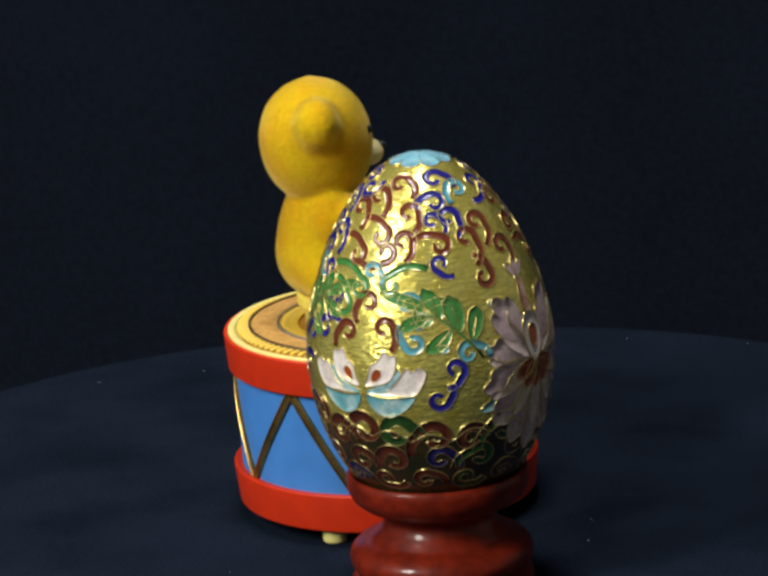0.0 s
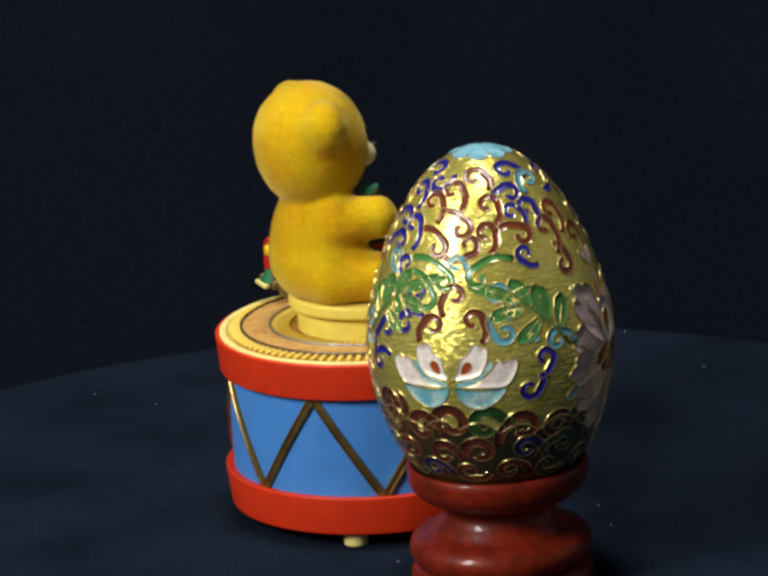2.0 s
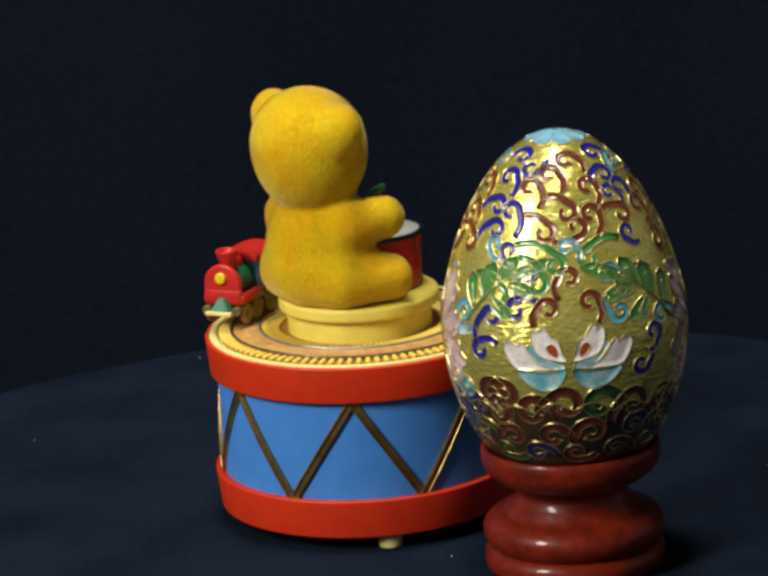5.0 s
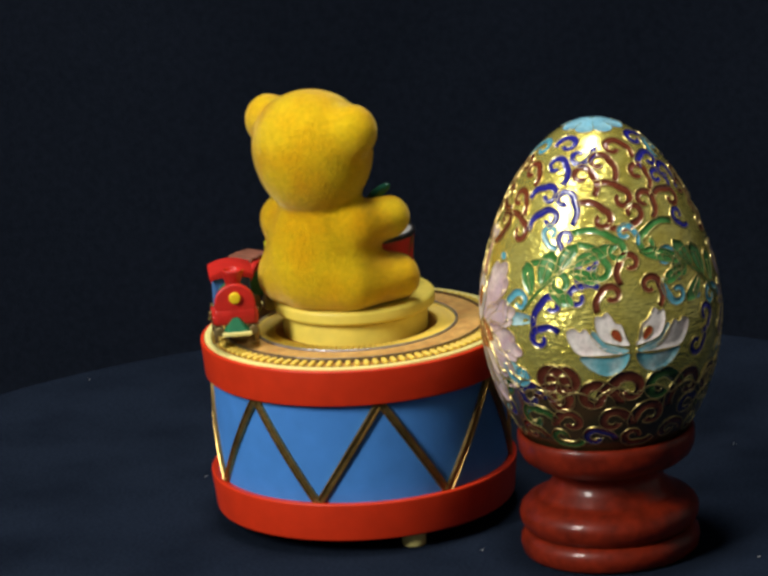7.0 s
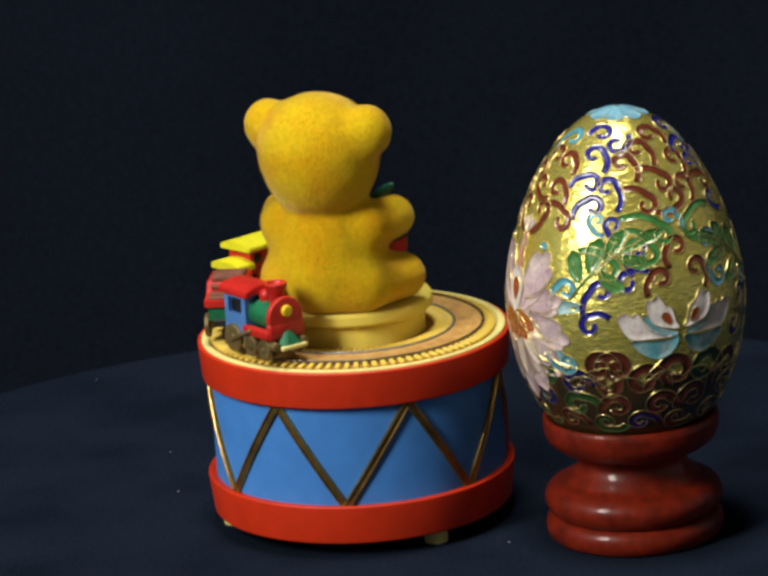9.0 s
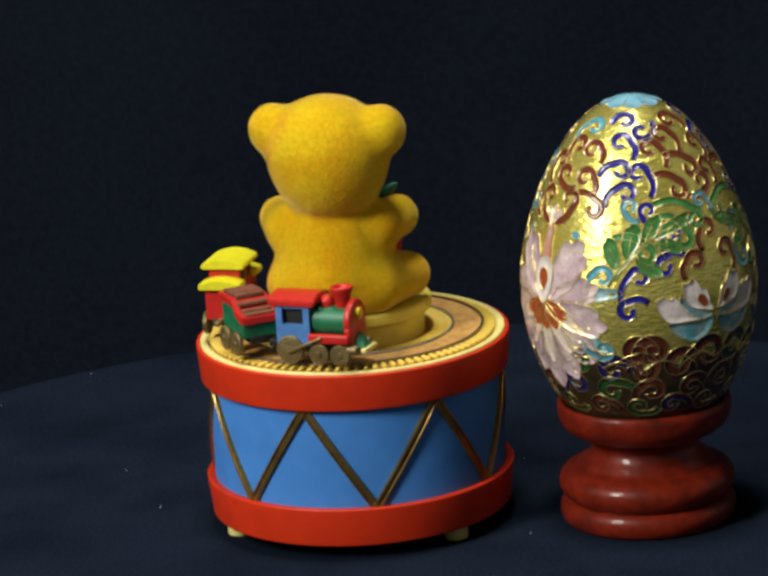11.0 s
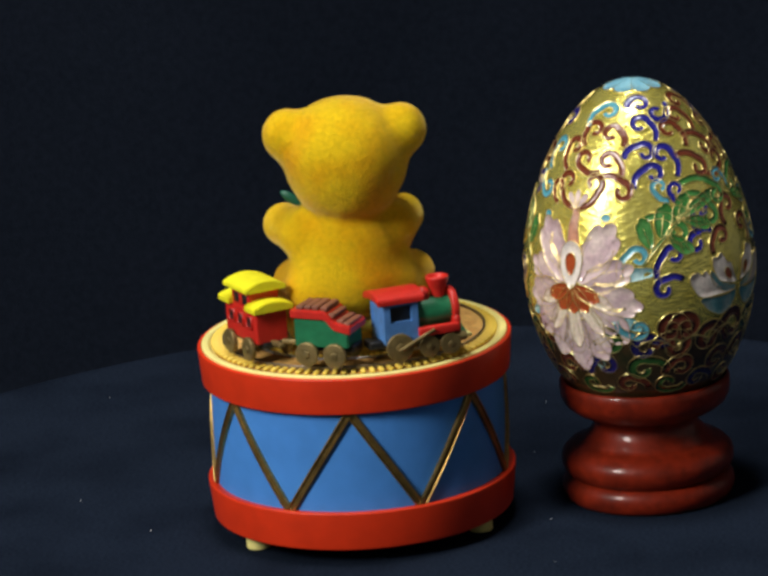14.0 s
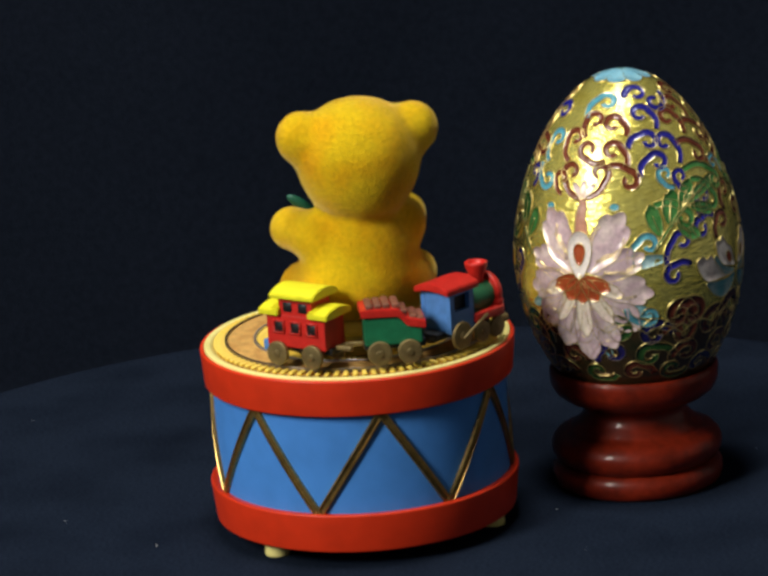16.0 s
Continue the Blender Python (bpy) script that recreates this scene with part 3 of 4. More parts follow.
def build_caboose():
    t = thing("caboose", "red caboose with a yellow roof and cupola", "toy caboose", "toy train")
    part("chassis", block(0.0200, 0.0060, 0.0018, (0, 0, 0.0034), 0.0003), BLACK, t)
    body = block(0.0185, 0.0090, 0.0088, (0, 0, 0.0048), 0.0004)
    body = part("body", block(0.0105, 0.0086, 0.0050, (0, 0, 0.0134), 0.0003, body), T_RED, t, "red wagon body", smooth=False)
    for s_ in (-1, 1):
        for x in (-0.0052, 0.0, 0.0052):
            w = part("window", block(0.0030, 0.0005, 0.0030, (x, s_ * 0.0044, 0.0088), 0.0001, None, 1), BLACK, body)
            part("window_frame", frame_box(0.0036, 0.0036, 0.0004, 0.0008), T_RED, w)
            w.children[0].location = (x, s_ * 0.0046, 0.0103)
        for x in (-0.0024, 0.0024):
            part("window", block(0.0028, 0.0005, 0.0026, (x, s_ * 0.0042, 0.0144), 0.0001, None, 1), BLACK, body)
    part("cupola_roof", arched(0.0140, 0.0060, 0.0182, 0.0016, 0.0012), T_YELLOW, t, "arched yellow cupola roof", smooth=False)
    for x in (-0.0078, 0.0078):
        part("end_roof", arched(0.0062, 0.0058, 0.0134, 0.0012, 0.0016), T_YELLOW, t, "yellow end roof", smooth=False)
        t.children[-1].location.x = x
    for s_ in (-1, 1):
        for x in (-0.0055, 0.0055):
            wheel(t, x, s_ * 0.0054, 0.0032)
    part("coupling", block(0.0060, 0.0016, 0.0012, (0.0115, 0, 0.0044), 0.0003), BRONZE, t)
    enlarge(t, 1.04)
    part("rear_step", block(0.0030, 0.0070, 0.0030, (-0.0105, 0, 0.0030), 0.0004), T_BLUE, t, "small blue rear step")
    return t


LOCO, TENDER, CABOOSE = build_locomotive(), build_tender(), build_caboose()

# ---------------------------------------------------------------- the egg and its stand


def build_stand():
    prof = [(0, 0.0), (0.0228, 0.0), (0.0240, 0.0010), (0.0246, 0.0032), (0.0244, 0.0052), (0.0234, 0.0066), (0.0222, 0.0072),
            (0.0234, 0.0082), (0.0244, 0.0100), (0.0246, 0.0120), (0.0241, 0.0136), (0.0228, 0.0150), (0.0198, 0.0164), (0.0190, 0.0165),
            (0.0184, 0.0174), (0.0162, 0.0192), (0.0150, 0.0212), (0.0148, 0.0226), (0.0155, 0.0238), (0.0176, 0.0248), (0.0208, 0.0262),
            (0.0230, 0.0280), (0.0241, 0.0303), (0.0243, 0.0328), (0.0242, 0.0344), (0.0236, 0.0352), (0.0228, 0.0349), (0.0214, 0.0332),
            (0.0190, 0.0300), (0.0140, 0.0262), (0.0, 0.0221)]
    t = thing("egg_stand", "turned red-stained wooden egg stand with beads", "egg stand")
    part("base_bead", lathe(prof[:7] + [(0, prof[6][1])], 128), WOOD, t, "lower rounded bead of the foot")
    part("stem", lathe([(0, prof[6][1])] + prof[6:20] + [(0, prof[19][1])], 128), WOOD, t, "upper bead narrowing to the neck")
    part("cup", lathe([(0, prof[19][1])] + prof[19:], 128), WOOD, t, "shallow wooden cup")
    return t


STAND = build_stand()

E_MID, E_UP, E_DOWN, E_R = 0.0690, 0.0520, 0.0463, 0.0326


def egg_r(z):
    """The egg's radius at a height."""
    if z > E_MID:
        u = min(1.0, (z - E_MID) / E_UP)
        return E_R * sqrt(max(0.0, 1 - u * u)) * (1 - 0.15 * u * u / (u + 0.12))
    u = min(1.0, (E_MID - z) / E_DOWN)
    return E_R * sqrt(max(0.0, 1 - u * u))


def build_egg():
    t = thing("cloisonne_egg", "gilt egg with enamel scrolls, leaves and flowers, standing upright", "egg")
    prof = []
    for k in range(121):
        a = pi * k / 120
        z = E_MID + (E_UP if cos(a) > 0 else E_DOWN) * cos(a)
        prof.append((egg_r(z) if 0 < k < 120 else 0.0, z))
    part("body", lathe(prof, 160), GOLD, t, "gold foil ground")
    return t


EGG_THING = build_egg()

ENAMEL_BUMP = dict(vary=0.16, scale=900, bump=0.10, bscale=900, coat=0.6)
MAROON = mat("maroon enamel", (0.155, 0.034, 0.013), 0.25, **ENAMEL_BUMP)
COBALT = mat("cobalt enamel", (0.017, 0.016, 0.22), 0.25, **ENAMEL_BUMP)
TEAL = mat("turquoise enamel", (0.10, 0.35, 0.43), 0.25, **ENAMEL_BUMP)
LEAF = mat("green enamel", (0.042, 0.185, 0.036), 0.25, dirt=(0.08, 0.25, 0.07), dirt_scale=250, **ENAMEL_BUMP)
IVORY = mat("ivory enamel", (0.84, 0.78, 0.72), 0.25, dirt=(0.78, 0.66, 0.62), dirt_scale=250, **ENAMEL_BUMP)
PINK = mat("lilac pink enamel", (0.56, 0.41, 0.44), 0.25, dirt=(0.74, 0.62, 0.56), dirt_scale=220, **ENAMEL_BUMP)
RUST = mat("rust red enamel", (0.38, 0.07, 0.02), 0.25, **ENAMEL_BUMP)
BLOSSOM = mat("cream enamel", (0.84, 0.74, 0.58), 0.25, dirt=(0.76, 0.58, 0.54), dirt_scale=300, **ENAMEL_BUMP)
AQUA = mat("pale turquoise enamel", (0.14, 0.42, 0.48), 0.25, dirt=(0.50, 0.66, 0.66), dirt_scale=200, **ENAMEL_BUMP)
# foot scroll enamels: maroon, green and blue with the egg's lower shade mixed in
SHADED_MAROON = mat("shaded maroon enamel", (0.085, 0.020, 0.009), 0.25, **ENAMEL_BUMP)
SHADED_GREEN = mat("shaded green enamel", (0.020, 0.065, 0.014), 0.25, **ENAMEL_BUMP)
SHADED_BLUE = mat("shaded blue enamel", (0.014, 0.012, 0.080), 0.25, **ENAMEL_BUMP)
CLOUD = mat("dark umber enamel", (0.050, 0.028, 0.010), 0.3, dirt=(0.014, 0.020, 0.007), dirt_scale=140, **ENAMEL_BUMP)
RUST_PINK = mat("salmon enamel", (0.56, 0.27, 0.18), 0.25, dirt=(0.64, 0.42, 0.34), dirt_scale=220, **ENAMEL_BUMP)
SKY = mat("sky blue enamel", (0.22, 0.52, 0.66), 0.22, dirt=(0.34, 0.62, 0.70), dirt_scale=250, **ENAMEL_BUMP)

# the egg's outline as a table of arc length, from the bottom
_z = [E_MID - E_DOWN * cos(pi * k / 800) if k < 400 else E_MID + E_UP * sin(pi * (k - 400) / 800) for k in range(801)]
_r = [egg_r(z) for z in _z]
_s = [0.0]
for k in range(800):
    _s.append(_s[-1] + hypot(_z[k + 1] - _z[k], _r[k + 1] - _r[k]))
_z, _r, _s = np.array(_z), np.array(_r), np.array(_s)


def arc(z_mm):
    return float(np.interp(z_mm / 1000, _z, _s))


def skin(phi, s_, h):
    """The place h above the egg's surface at an angle in radians and an arc length."""
    z, r = float(np.interp(s_, _s, _z)), float(np.interp(s_, _s, _r))
    d = 0.0004
    z1, r1 = float(np.interp(s_ + d, _s, _z)), float(np.interp(s_ + d, _s, _r))
    z0, r0 = float(np.interp(s_ - d, _s, _z)), float(np.interp(s_ - d, _s, _r))
    n = Vector((z1 - z0, -(r1 - r0))).normalized()
    rr = r + n.x * h
    return (rr * cos(phi), rr * sin(phi), z + n.y * h)


def local(phi_deg, z_mm):
    """Turns (u right, v up) in millimetres round an anchor on the egg into surface places."""
    p0, s0 = radians(phi_deg), arc(z_mm)

    def at(u, v, h):
        s1 = s0 + v / 1000
        r = max(0.004, float(np.interp(s1, _s, _r)))
        return skin(p0 + u / 1000 / r, s1, h / 1000)
    return at


WIRE_W, WIRE_H, FILL_H = 0.21, 0.22, 0.14


def ribbon(name, at, path, widths, colour, label="", lift=0.0, wire=WIRE_W):
    """An enamel band between two gilt wires along a path of (u, v) millimetres."""
    bm = bmesh.new()
    prev = None
    n = len(path)
    for i, ((u, v), w) in enumerate(zip(path, widths)):
        a, b = path[max(0, i - 1)], path[min(n - 1, i + 1)]
        d = Vector((b[0] - a[0], b[1] - a[1]))
        d = d.normalized() if d.length > 1e-9 else Vector((1, 0))
        q = Vector((-d.y, d.x))
        ring = []
        for off, h in ((-w - wire, -0.02), (-w - wire * 0.75, WIRE_H), (-w - wire * 0.2, WIRE_H), (-w, FILL_H), (w, FILL_H),
                       (w + wire * 0.2, WIRE_H), (w + wire * 0.75, WIRE_H), (w + wire, -0.02)):
            ring.append(bm.verts.new(at(u + q.x * off, v + q.y * off, h + lift)))
        if prev:
            for k in range(7):
                f = bm.faces.new((prev[k], ring[k], ring[k + 1], prev[k + 1]))
                f.material_index = 0 if k == 3 else 1
        else:
            f = bm.faces.new(ring)
            f.material_index = 1
        prev = ring
    f = bm.faces.new(prev[::-1])
    f.material_index = 1
    bmesh.ops.recalc_face_normals(bm, faces=bm.faces)
    return part(name, bm, [colour, WIRE], EGG_THING, label)


def field(name, at, outline, colour, label="", lift=0.0):
    """An enamel field inside a closed gilt wire; outline of (u, v) millimetres."""
    bm = bmesh.new()
    n = len(outline)
    cu, cv = sum(p[0] for p in outline) / n, sum(p[1] for p in outline) / n
    rings = []
    for shrink, h in ((0.0, -0.02), (WIRE_W * 0.2, WIRE_H), (WIRE_W * 0.8, WIRE_H), (WIRE_W, FILL_H), (-0.55, FILL_H), (-0.2, FILL_H)):
        ring = []
        for u, v in outline:
            d = Vector((u - cu, v - cv))
            ln = d.length
            k = max(0.15, 1 - shrink / max(ln, 0.3)) if shrink >= 0 else -shrink
            ring.append(bm.verts.new(at(cu + d.x * k, cv + d.y * k, h + lift)))
        rings.append(ring)
    for r, (a, b) in enumerate(zip(rings, rings[1:])):
        for k in range(n):
            f = bm.faces.new((a[k], a[(k + 1) % n], b[(k + 1) % n], b[k]))
            f.material_index = 1 if r < 3 else 0
    c = bm.verts.new(at(cu, cv, FILL_H + lift))
    for k in range(n):
        bm.faces.new((rings[-1][k], rings[-1][(k + 1) % n], c))
    bmesh.ops.recalc_face_normals(bm, faces=bm.faces)
    return part(name, bm, [colour, WIRE], EGG_THING, label)


def petal_outline(length, width, angle, bend=0.0, base=(0, 0), ruffle=0.0, blunt=1.0, n=56):
    """A petal from its base outwards, leaning by bend and with a ruffled tip."""
    out = []
    ca, sa = cos(radians(angle)), sin(radians(angle))
    for k in range(n):
        t = 2 * pi * k / n
        x = (1 - cos(t)) / 2
        w = sin(t) * (0.30 + 0.70 * x ** 0.8 * blunt + 0.2 * (1 - x))
        lobe = abs(sin(3.5 * t)) * 1.6 - 1.0
        x2 = x * length * (1 + ruffle * lobe * x)
        y2 = w * width / 2 * (1 + ruffle * 1.3 * lobe) + bend * length * x * x
        out.append((base[0] + x2 * ca - y2 * sa, base[1] + x2 * sa + y2 * ca))
    return out


def scroll(phi, z, phi2, z2, hand, colour, name, size=1.0):
    """A hooked scroll: its curled head at (phi, z), its tail at (phi2, z2)."""
    at = local(phi, z)
    r = max(0.006, float(np.interp(arc((z + z2) / 2), _s, _r))) * 1000
    tu, tv = radians(phi2 - phi) * r, (arc(z2) - arc(z)) * 1000
    R = 2.80 * size
    tu, tv = tu * 1.22, tv * 1.22
    d = max(hypot(tu, tv), R * 1.15)
    a = atan2(tv, tu)
    off = math.acos(R / d)
    start = a + hand * off
    path, widths = [], []
    t1 = (R * cos(start), R * sin(start))
    for k in range(6):
        f = k / 6
        sag = 0.17 * d * sin(pi * f) * hand
        path.append((tu + (t1[0] - tu) * f + sag * (t1[1] - tv) / d, tv + (t1[1] - tv) * f - sag * (t1[0] - tu) / d))
        widths.append(0.78 + 0.20 * f)
    turns = 1.72 * pi
    for k in range(23):
        f = k / 22
        rad = R * (1 - 0.63 * f)
        b = start + hand * turns * f
        path.append((rad * cos(b), rad * sin(b)))
        widths.append((0.98 - 0.26 * f) * (1 - 0.34 * f ** 2) + 0.24 * max(0.0, f - 0.8) / 0.2)
    return ribbon(name, at, path, [w * size for w in widths], colour)


N_SCROLLS = [
    (189, 116.2, 176, 115.5, -1), (207, 113.8, 218, 115.4, -1), (186, 111.4, 196, 108, 1), (188, 104.6, 175, 103.4, -1),
    (200, 103.8, 206, 98.9, 1), (192, 99.1, 181, 96.2, -1), (217, 88.4, 214.6, 82.9, -1), (211, 79.8, 220, 81.7, 1),
    (198, 77.5, 191, 71, -1), (192, 68.4, 200, 70.2, 1), (280, 111.2, 266, 110.2, -1), (288, 107.7, 291, 103.8, 1),
    (285, 116.2, 303, 114.3, 1), (280, 70.8, 277, 66.9, 1), (272, 63.1, 277, 66.4, -1), (334, 113.9, 318, 110.8, 1)]
M_SCROLLS_A = [
    (245, 115.4, 260, 112.9, 1), (226, 112.5, 236, 108.6, 1), (211, 109.6, 220, 105.6, 1), (239.5, 103.7, 225.3, 106.8, -1),
    (225, 99, 213, 102.4, -1), (245, 100.2, 230, 98.1, 1), (258.4, 109.2, 262.5, 105.6, 1), (255.4, 102.8, 257.2, 98.8, 1),
    (172, 94.9, 160, 97.8, -1), (238.2, 87.9, 233.3, 83.5, -1), (227.4, 80.2, 221.6, 76.6, -1), (247.2, 81.7, 250.3, 77, 1)]
M_SCROLLS_B = [
    (135, 97, 142, 91.5, -1), (154, 97, 146, 91.5, 1), (145, 110.1, 141, 106.7, -1), (131.5, 105.6, 131, 100.6, -1),
    (161, 109.3, 170.5, 106.8, 1), (161.6, 102.6, 169.4, 99.1, 1), (144, 102.9, 155, 100.5, -1), (297, 102.5, 299.5, 96.7, 1),
    (302, 92.6, 299, 97.2, -1), (279, 101.4, 266, 102.6, -1), (308.6, 105.7, 310, 100.8, 1), (321.4, 98.8, 324.6, 94.8, 1)]
T_SCROLLS = [
    (259, 87.9, 263, 82.7, 1), (262, 78.4, 257, 82, 1), (152.7, 114.5, 137, 111.3, -1), (113.8, 104.7, 112.5, 99.7, -1),
    (116.9, 94.2, 108.7, 97.2, 1), (180, 77.6, 172.4, 73.2, -1), (178.5, 57.3, 169.2, 59.2, 1), (287, 74.7, 296, 73, 1), (306, 113.5, 296, 111, -1)]
G_SCROLLS = [(201, 83.2, 188, 87, -1), (231, 91.2, 212, 95, -1), (250, 92.2, 266, 95.5, 1), (268, 84.5, 281, 86.5, 1), (222, 86.5, 213, 92, -1)]


def build_scrolls():
    for rows, colour, name in ((N_SCROLLS, COBALT, "cobalt_scroll"), (M_SCROLLS_A, MAROON, "maroon_scroll"), (M_SCROLLS_B, MAROON, "maroon_scroll"),
                               (T_SCROLLS, TEAL, "turquoise_scroll"), (G_SCROLLS, LEAF, "green_scroll")):
        for phi, z, phi2, z2, hand in rows:
            scroll(phi, z, phi2, z2, hand, colour, name)
            # the far side repeats the pattern
            if 160 < phi < 285:
                scroll(phi + 180, z, phi2 + 180, z2, hand, colour, name)
    # smaller scrolls fill the gaps towards the tip
    taken = []
    for rows in (N_SCROLLS, M_SCROLLS_A, M_SCROLLS_B, T_SCROLLS, G_SCROLLS):
        for phi, z, phi2, z2, hand in rows:
            for f in (0.0, 0.5, 1.0):
                for a in (0, 180):
                    taken.append(Vector(skin(radians(phi + (phi2 - phi) * f + a), arc(z + (z2 - z) * f), 0)))
    rnd = random.Random(11)
    for k in range(900):
        phi, z = rnd.uniform(0, 360), rnd.uniform(94, 116.5)
        c = Vector(skin(radians(phi), arc(z), 0))
        ang, hand = rnd.uniform(-2.4, -0.7), rnd.choice((-1, 1))
        r = float(np.interp(arc(z), _s, _r)) * 1000
        phi2, z2 = phi + math.degrees(4.0 * cos(ang) / r), z + 3.4 * sin(ang)
        e = Vector(skin(radians(phi2), arc(z2), 0))
        if all((c - q).length > 0.0036 and (e - q).length > 0.0028 for q in taken):
            taken += [c, e, (c + e) / 2]
            colour, nme = ((MAROON, "maroon_scroll"), (MAROON, "maroon_scroll"), (COBALT, "cobalt_scroll"), (TEAL, "turquoise_scroll"))[k % 4]
            scroll(phi, z, phi2, z2, hand, colour, nme, 0.82)
    # two dense rows of cloud scrolls round the foot, colours darkened for its shade
    cols = [(SHADED_MAROON, "maroon_scroll"), (SHADED_GREEN, "green_scroll"), (SHADED_MAROON, "maroon_scroll"), (SHADED_MAROON, "maroon_scroll"), (SHADED_BLUE, "cobalt_scroll"), (SHADED_GREEN, "green_scroll")]
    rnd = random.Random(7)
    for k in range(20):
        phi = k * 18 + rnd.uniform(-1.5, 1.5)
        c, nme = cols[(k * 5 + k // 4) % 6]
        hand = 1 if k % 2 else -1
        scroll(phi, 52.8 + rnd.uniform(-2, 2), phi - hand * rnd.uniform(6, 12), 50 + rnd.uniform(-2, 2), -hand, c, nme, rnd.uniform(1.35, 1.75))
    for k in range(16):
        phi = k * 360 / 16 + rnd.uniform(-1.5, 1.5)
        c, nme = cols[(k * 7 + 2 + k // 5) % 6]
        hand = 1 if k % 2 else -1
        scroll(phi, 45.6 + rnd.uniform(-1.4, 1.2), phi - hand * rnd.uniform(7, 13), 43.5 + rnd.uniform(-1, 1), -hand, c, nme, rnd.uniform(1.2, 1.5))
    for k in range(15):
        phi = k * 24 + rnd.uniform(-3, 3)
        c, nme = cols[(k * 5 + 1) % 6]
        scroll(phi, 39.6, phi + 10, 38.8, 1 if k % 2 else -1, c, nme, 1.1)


build_scrolls()


def build_foot_band():
    """The dark enamel ground round the foot, with a scalloped upper edge."""
    n, m = 360, 12
    bm = bmesh.new()
    grid = []
    for i in range(n):
        a = 2 * pi * i / n
        top = arc(51.2 + 2.6 * abs(sin(9 * a + 0.4)) + 0.8 * sin(5 * a))
        low = arc(34.0)
        col = [bm.verts.new(skin(a, low + (top - low) * k / m, 0.00007)) for k in range(m + 1)]
        col.append(bm.verts.new(skin(a, top + 0.0002, 0.0002)))
        col.append(bm.verts.new(skin(a, top + 0.0005, 0.0002)))
        col.append(bm.verts.new(skin(a, top + 0.0006, -0.00003)))
        grid.append(col)
    for i in range(n):
        p, q = grid[i], grid[(i + 1) % n]
        for k in range(m + 3):
            f = bm.faces.new((p[k], q[k], q[k + 1], p[k + 1]))
            f.material_index = 1 if k >= m else 0
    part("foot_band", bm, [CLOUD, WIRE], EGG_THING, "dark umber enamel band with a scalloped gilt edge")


build_foot_band()


def dot(phi, z, ru, rv, colour, name, lift=0.0):
    field(name, local(phi, z), [(ru * cos(2 * pi * k / 20), rv * sin(2 * pi * k / 20)) for k in range(20)], colour, lift=lift)


def rounded_loop(points, steps=6):
    """A smooth closed outline through a few corner points."""
    n, out = len(points), []
    for i in range(n):
        p0, p1, p2, p3 = (Vector(points[(i + k) % n]) for k in (-1, 0, 1, 2))
        for k in range(steps):
            t = k / steps
            q = 0.5 * (2 * p1 + (p2 - p0) * t + (2 * p0 - 5 * p1 + 4 * p2 - p3) * t * t + (3 * p1 - p0 - 3 * p2 + p3) * t ** 3)
            out.append((q.x, q.y))
    return out


LOTUS_INNER = [(1.0, 0.4), (7.3, 1.9), (9.6, 5.3), (9.6, 8.9), (8.0, 9.0), (6.3, 10.0), (4.3, 7.2), (2.6, 6.2), (1.6, 2.6)]
LOTUS_STRIP = [(1.0, -0.6), (6.6, 1.0), (9.8, 4.9), (10.9, 5.2), (10.6, 2.6), (7.4, -0.6), (3.0, -1.8)]
LOTUS_OUTER = [(2.6, -1.5), (7.2, 0.2), (10.3, 3.4), (12.4, 5.8), (13.8, 5.0), (15.6, 5.9), (17.6, 4.6), (16.6, 1.2), (14.0, -1.6), (9.0, -1.8)]
LOTUS_LOWER = [(0.9, -1.6), (4.2, -2.2), (9.2, -2.2), (14.2, -2.0), (12.4, -4.8), (10.0, -6.6), (6.8, -7.8), (3.2, -6.6), (1.2, -4.0)]


def lotus(phi, z):
    at = local(phi, z)
    for hand in (-1, 1):
        for rows, col, label, lift in ((LOTUS_LOWER, AQUA, "turquoise enamel petal", 0.0), (LOTUS_STRIP, AQUA, "turquoise enamel petal", 0.02),
                                       (LOTUS_OUTER, IVORY, "ivory enamel petal", 0.04), (LOTUS_INNER, IVORY, "ivory enamel petal", 0.08)):
            field("petal", at, [(hand * u, v) for u, v in rounded_loop(rows)][::hand], col, label, lift)
        ang = 90 - hand * 32
        field("petal_spot", at, petal_outline(4.2, 3.0, ang, 0, (hand * 3.0, 1.7)), RUST, "rust red spot", 0.12)


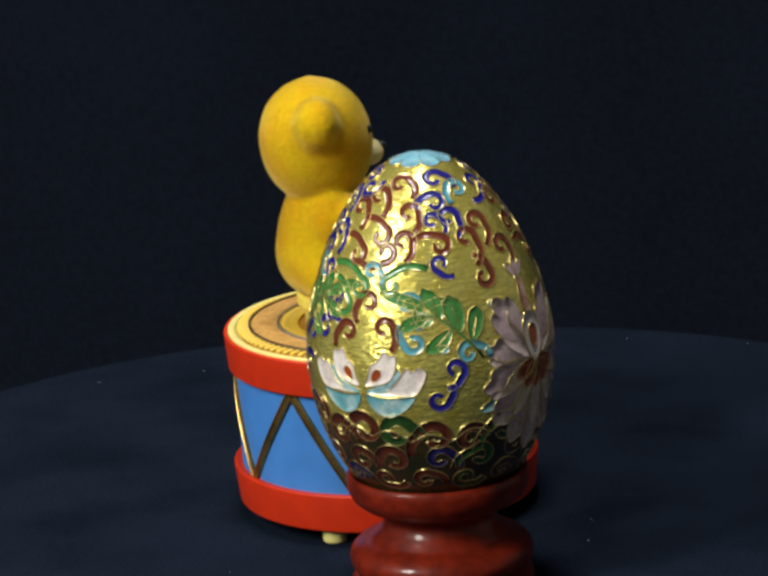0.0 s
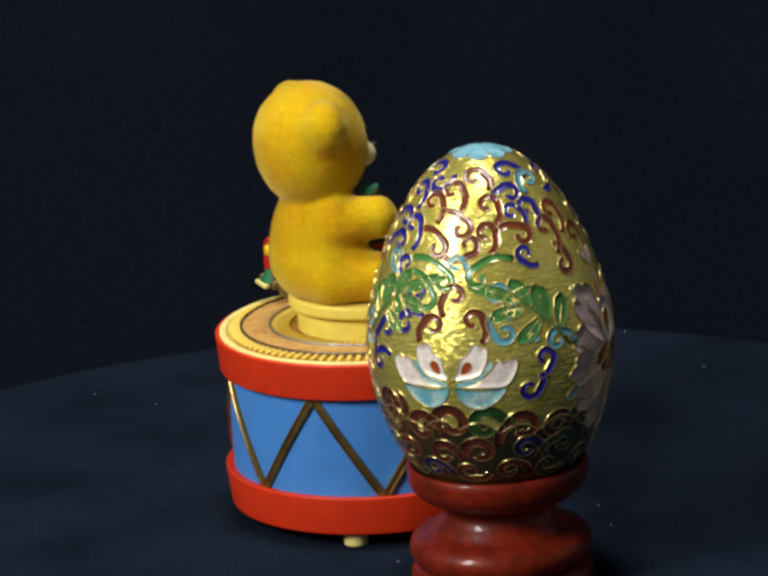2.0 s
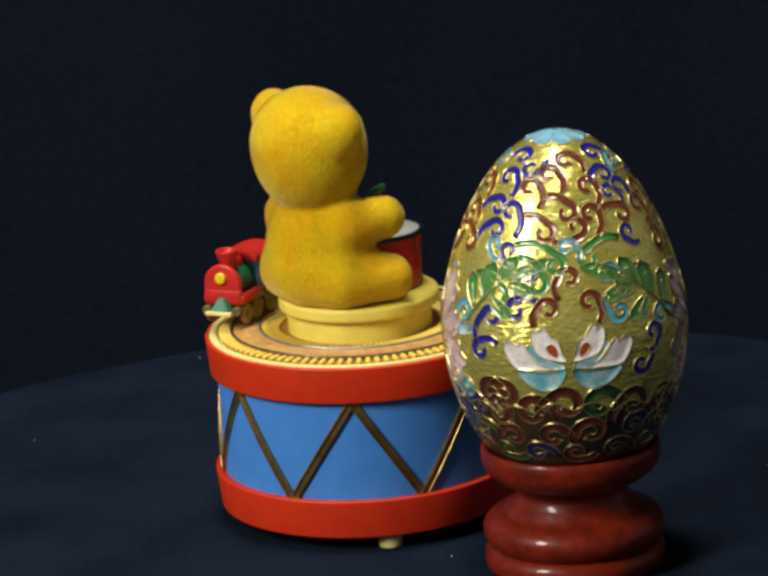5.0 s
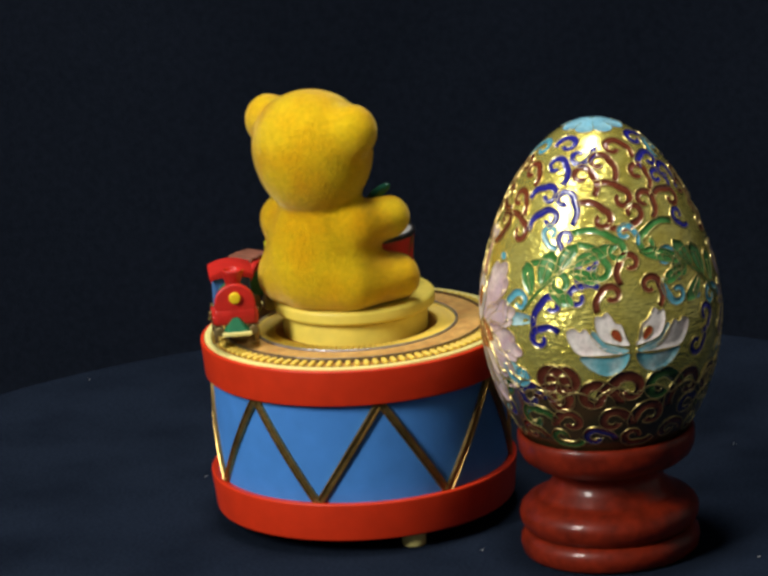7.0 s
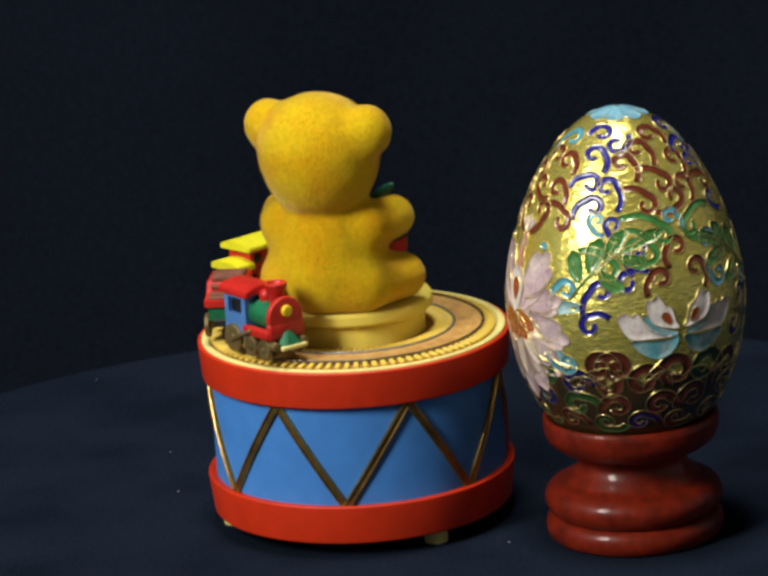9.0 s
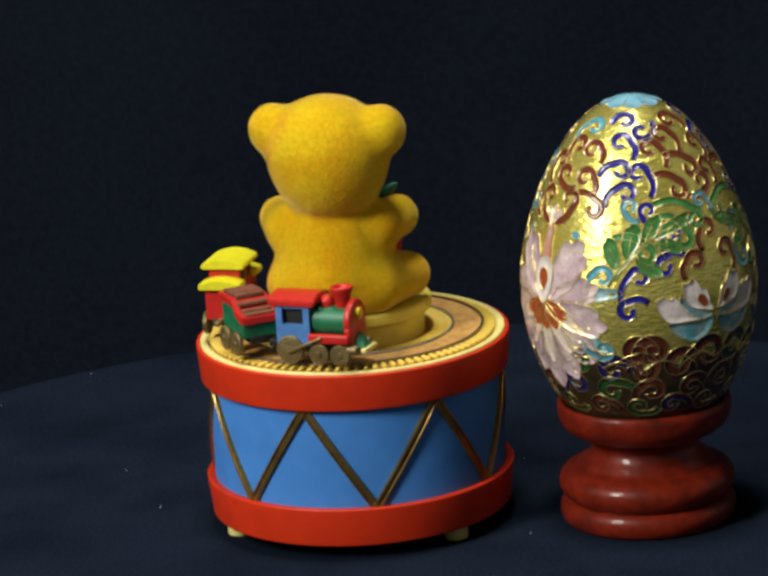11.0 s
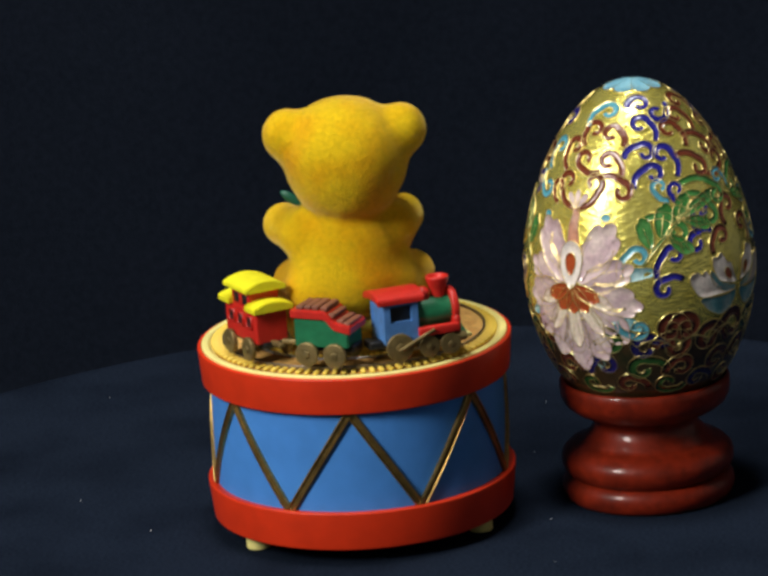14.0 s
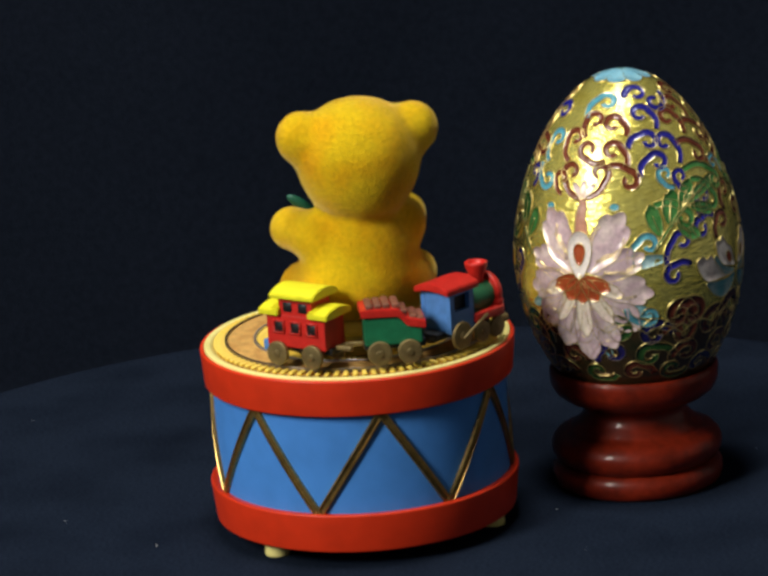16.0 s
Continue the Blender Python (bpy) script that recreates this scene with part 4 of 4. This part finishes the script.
def peony(phi, z):
    at = local(phi, z)
    for ang, ln, wd, bend, base in (
            (122, 19, 12.5, -0.06, (-2, 2)), (57, 19, 12.5, 0.06, (2, 2)), (150, 16, 10.0, 0.10, (-2, 0)), (30, 17, 10.0, -0.10, (2, 0)),
            (183, 16, 11.0, 0.12, (-2, -1)), (-3, 18, 11.0, -0.12, (2, -1)), (217, 17, 10.0, 0.12, (-2, -2)), (-37, 18, 10.0, -0.12, (2, -2)),
            (247, 19, 8.5, 0.05, (-1, -3)), (-67, 19, 8.5, -0.05, (1, -3)), (270, 22, 8.0, 0.0, (0, -3))):
        field("petal", at, petal_outline(ln, wd, ang, bend, base, 0.06 if -5 < ang < 190 else 0.025, 1.0 if -5 < ang < 190 else 1.2), PINK, "lilac pink enamel petal", 0.03 * ((ang // 7) % 3))
    for ang, ln, wd, bend in ((24, 25, 5.0, -0.20), (-36, 24, 5.0, 0.14), (214, 21, 5.0, -0.12), (-82, 25, 4.5, 0.10)):
        field("sepal", at, petal_outline(ln, wd, ang, bend, (0, 0)), AQUA, "turquoise enamel sepal", -0.04)
    for ang, ln, wd, bend in ((186, 12.0, 5.2, 0.16), (-6, 12.0, 5.2, -0.16), (226, 14.0, 5.4, 0.14), (-46, 14.0, 5.4, -0.14), (270, 16.0, 5.6, 0.0)):
        field("inner_petal", at, petal_outline(ln, wd, ang, bend, (0, -1), 0.03), BLOSSOM, "cream enamel inner petal", 0.10 + 0.02 * ((ang // 7) % 2))
    for ang, r0, r1, bend in ((112, 7, 17, 3), (130, 7, 15, -2), (50, 7, 17, -3), (66, 8, 16, 2), (160, 7, 15, 2), (20, 7, 16, -2), (190, 7, 15, 3), (-10, 7, 16, -3),
                              (222, 7, 15, 2), (-42, 7, 16, -2), (250, 8, 17, 1), (-70, 8, 17, -1)):
        ca, sa = cos(radians(ang)), sin(radians(ang))
        path = []
        for k in range(9):
            f = k / 8
            d, w = r0 + (r1 - r0) * f, bend * sin(pi * f * 0.8)
            path.append((d * ca - w * sa, d * sa + w * ca))
        ribbon("petal_vein", at, path, [0.10 + 0.12 * sin(pi * k / 8) for k in range(9)], PINK, "thin gilt vein", 0.08, 0.20)
    for ang, ln in ((205, 6.5), (238, 6.0), (270, 5.5), (302, 6.0), (335, 6.5)):
        field("heart_petal", at, petal_outline(ln + 2.6, 5.4, ang, 0, (0, 1.2), 0.03), RUST, "rust red inner petal", 0.16)
    field("pistil", at, petal_outline(13.5, 9.0, 90, 0, (-0.4, 0.2)), IVORY, "ivory pistil", 0.22)
    field("pistil_drop", at, petal_outline(6.4, 4.4, 90, 0, (-0.4, 4.0)), RUST, "rust red drop", 0.34)
    path = [(-0.4 + 0.2 * sin(k), 12.0 + k * 1.15) for k in range(11)]
    ribbon("stem", at, path, [2.1 - 0.13 * k for k in range(11)], RUST_PINK, "salmon stem")
    for ang in (55, 90, 125):
        field("bud", at, petal_outline(5.5, 2.4, ang, 0, (-0.4, 22.5)), PINK, "pink bud", 0.05)


def spray(phi, z, mirror):
    at = local(phi, z)
    stem = [(-1.0, -9.0), (1.2, -6.0), (4.0, -2.8), (7.0, 0.2), (10.0, 2.8), (13.0, 5.0)]
    for ang, ln, wd, bx, by, bend in ((112, 9.2, 6.4, 1.6, -4.6, -0.10), (84, 10.0, 7.2, 4.4, -2.0, -0.08), (70, 9.0, 6.2, 8.6, 1.8, -0.08),
                                      (32, 14.5, 5.4, 10.0, 3.2, -0.16), (-50, 9.0, 5.8, 6.6, -0.8, 0.18), (-8, 9.0, 5.0, 11.2, 2.4, -0.16)):
        a = ang if mirror > 0 else 180 - ang
        field("leaf", at, petal_outline(ln, wd, a, bend * mirror, (bx * mirror, by), 0.03, 0.8), LEAF, "green enamel leaf", 0.02)
        ca, sa = cos(radians(a)), sin(radians(a))
        path = []
        for k in range(8):
            x = ln * (0.06 + 0.60 * k / 7)
            y = bend * mirror * ln * (x / ln) ** 2
            path.append((bx * mirror + x * ca - y * sa, by + x * sa + y * ca))
        ribbon("leaf_vein", at, path, [0.04] * 8, LEAF, "gilt midrib of a leaf", 0.04, 0.10)
    ribbon("leaf_stem", at, [(u * mirror, v) for u, v in stem], [0.22, 0.28, 0.32, 0.32, 0.28, 0.2], LEAF, "green stem between gilt wires", 0.06, 0.17)


for a in (0, 180):
    lotus(236 + a, 66.0)
    peony(145.5 + a, 68.0)
    spray(184 + a, 84.0, 1)
    spray(292 + a, 82.0, -1)
for phi, z in ((124.3, 87.4), (163.1, 88.1), (275.6, 76.2), (303, 86)):
    dot(phi, z, 1.5, 1.2, TEAL, "turquoise_dot")
# heart at the foot, its maroon darkened for the shade there
for hand in (-1, 1):
    scroll(199.3 + hand * 4.2, 56.5, 199.3, 50.5, -hand, SHADED_MAROON, "maroon_scroll", 1.6)


def build_cap():
    """The sky-blue flower on the egg's tip."""
    top = _s[-1]
    for k in range(8):
        bm = bmesh.new()
        n, rings = 14, []
        for h, inset in ((-0.02, 0.0), (WIRE_H, 0.06), (WIRE_H, 0.2), (FILL_H, 0.26), (FILL_H, 4.0), (FILL_H, 8.0)):
            ring = []
            for i in range(n + 1):
                f = i / n
                a = radians(k * 45 + 45 * f)
                reach = 7.4 + 1.5 * sin(pi * f) ** 0.7 - inset
                edge = 0.012 * (1 if i == 0 else -1 if i == n else 0)
                ring.append(bm.verts.new(skin(a + edge, top - max(0.3, reach) / 1000, h / 1000)))
            rings.append(ring)
        for r, (a, b) in enumerate(zip(rings, rings[1:])):
            for i in range(n):
                f = bm.faces.new((a[i], a[i + 1], b[i + 1], b[i]))
                f.material_index = 1 if r < 3 else 0
        bmesh.ops.recalc_face_normals(bm, faces=bm.faces)
        part("cap_petal", bm, [SKY, WIRE], EGG_THING, "sky-blue enamel petal on the tip")


build_cap()
# ---------------------------------------------------------------- what moves


def motions():
    walk(TURNTABLE, [(t, on_stand(t, 0, 0, 0)) for t in TIMES])
    walk(MUSIC_BOX, [(t, on_stand(t, DRUM[0], DRUM[1], 0)) for t in TIMES])
    seat = pose(DRUM[0], DRUM[1], SEAT, 0, 0, BEAR_TURN)
    for ob, x, y in ((BEAR, -BEAR_BACK, 0.0012), (BOW, -BEAR_BACK, 0.0012), (LAP_DRUM, 0.0070, -0.0014)):
        walk(ob, [(t, on_stand(t, 0, 0, 0) @ seat @ pose(x, y, 0)) for t in TIMES])
    walk(LOCO, [(t, on_track(t, 0.0, 0.0345)) for t in TIMES])
    walk(TENDER, [(t, on_track(t, 30.4, 0.0345, -13.0)) for t in TIMES])
    walk(CABOOSE, [(t, on_track(t, 71.5, 0.0335, -11.0)) for t in TIMES])
    walk(STAND, [(t, on_stand(t, EGG[0], EGG[1], 0)) for t in TIMES])
    walk(EGG_THING, [(t, on_stand(t, EGG[0], EGG[1], 0)) for t in TIMES])


motions()
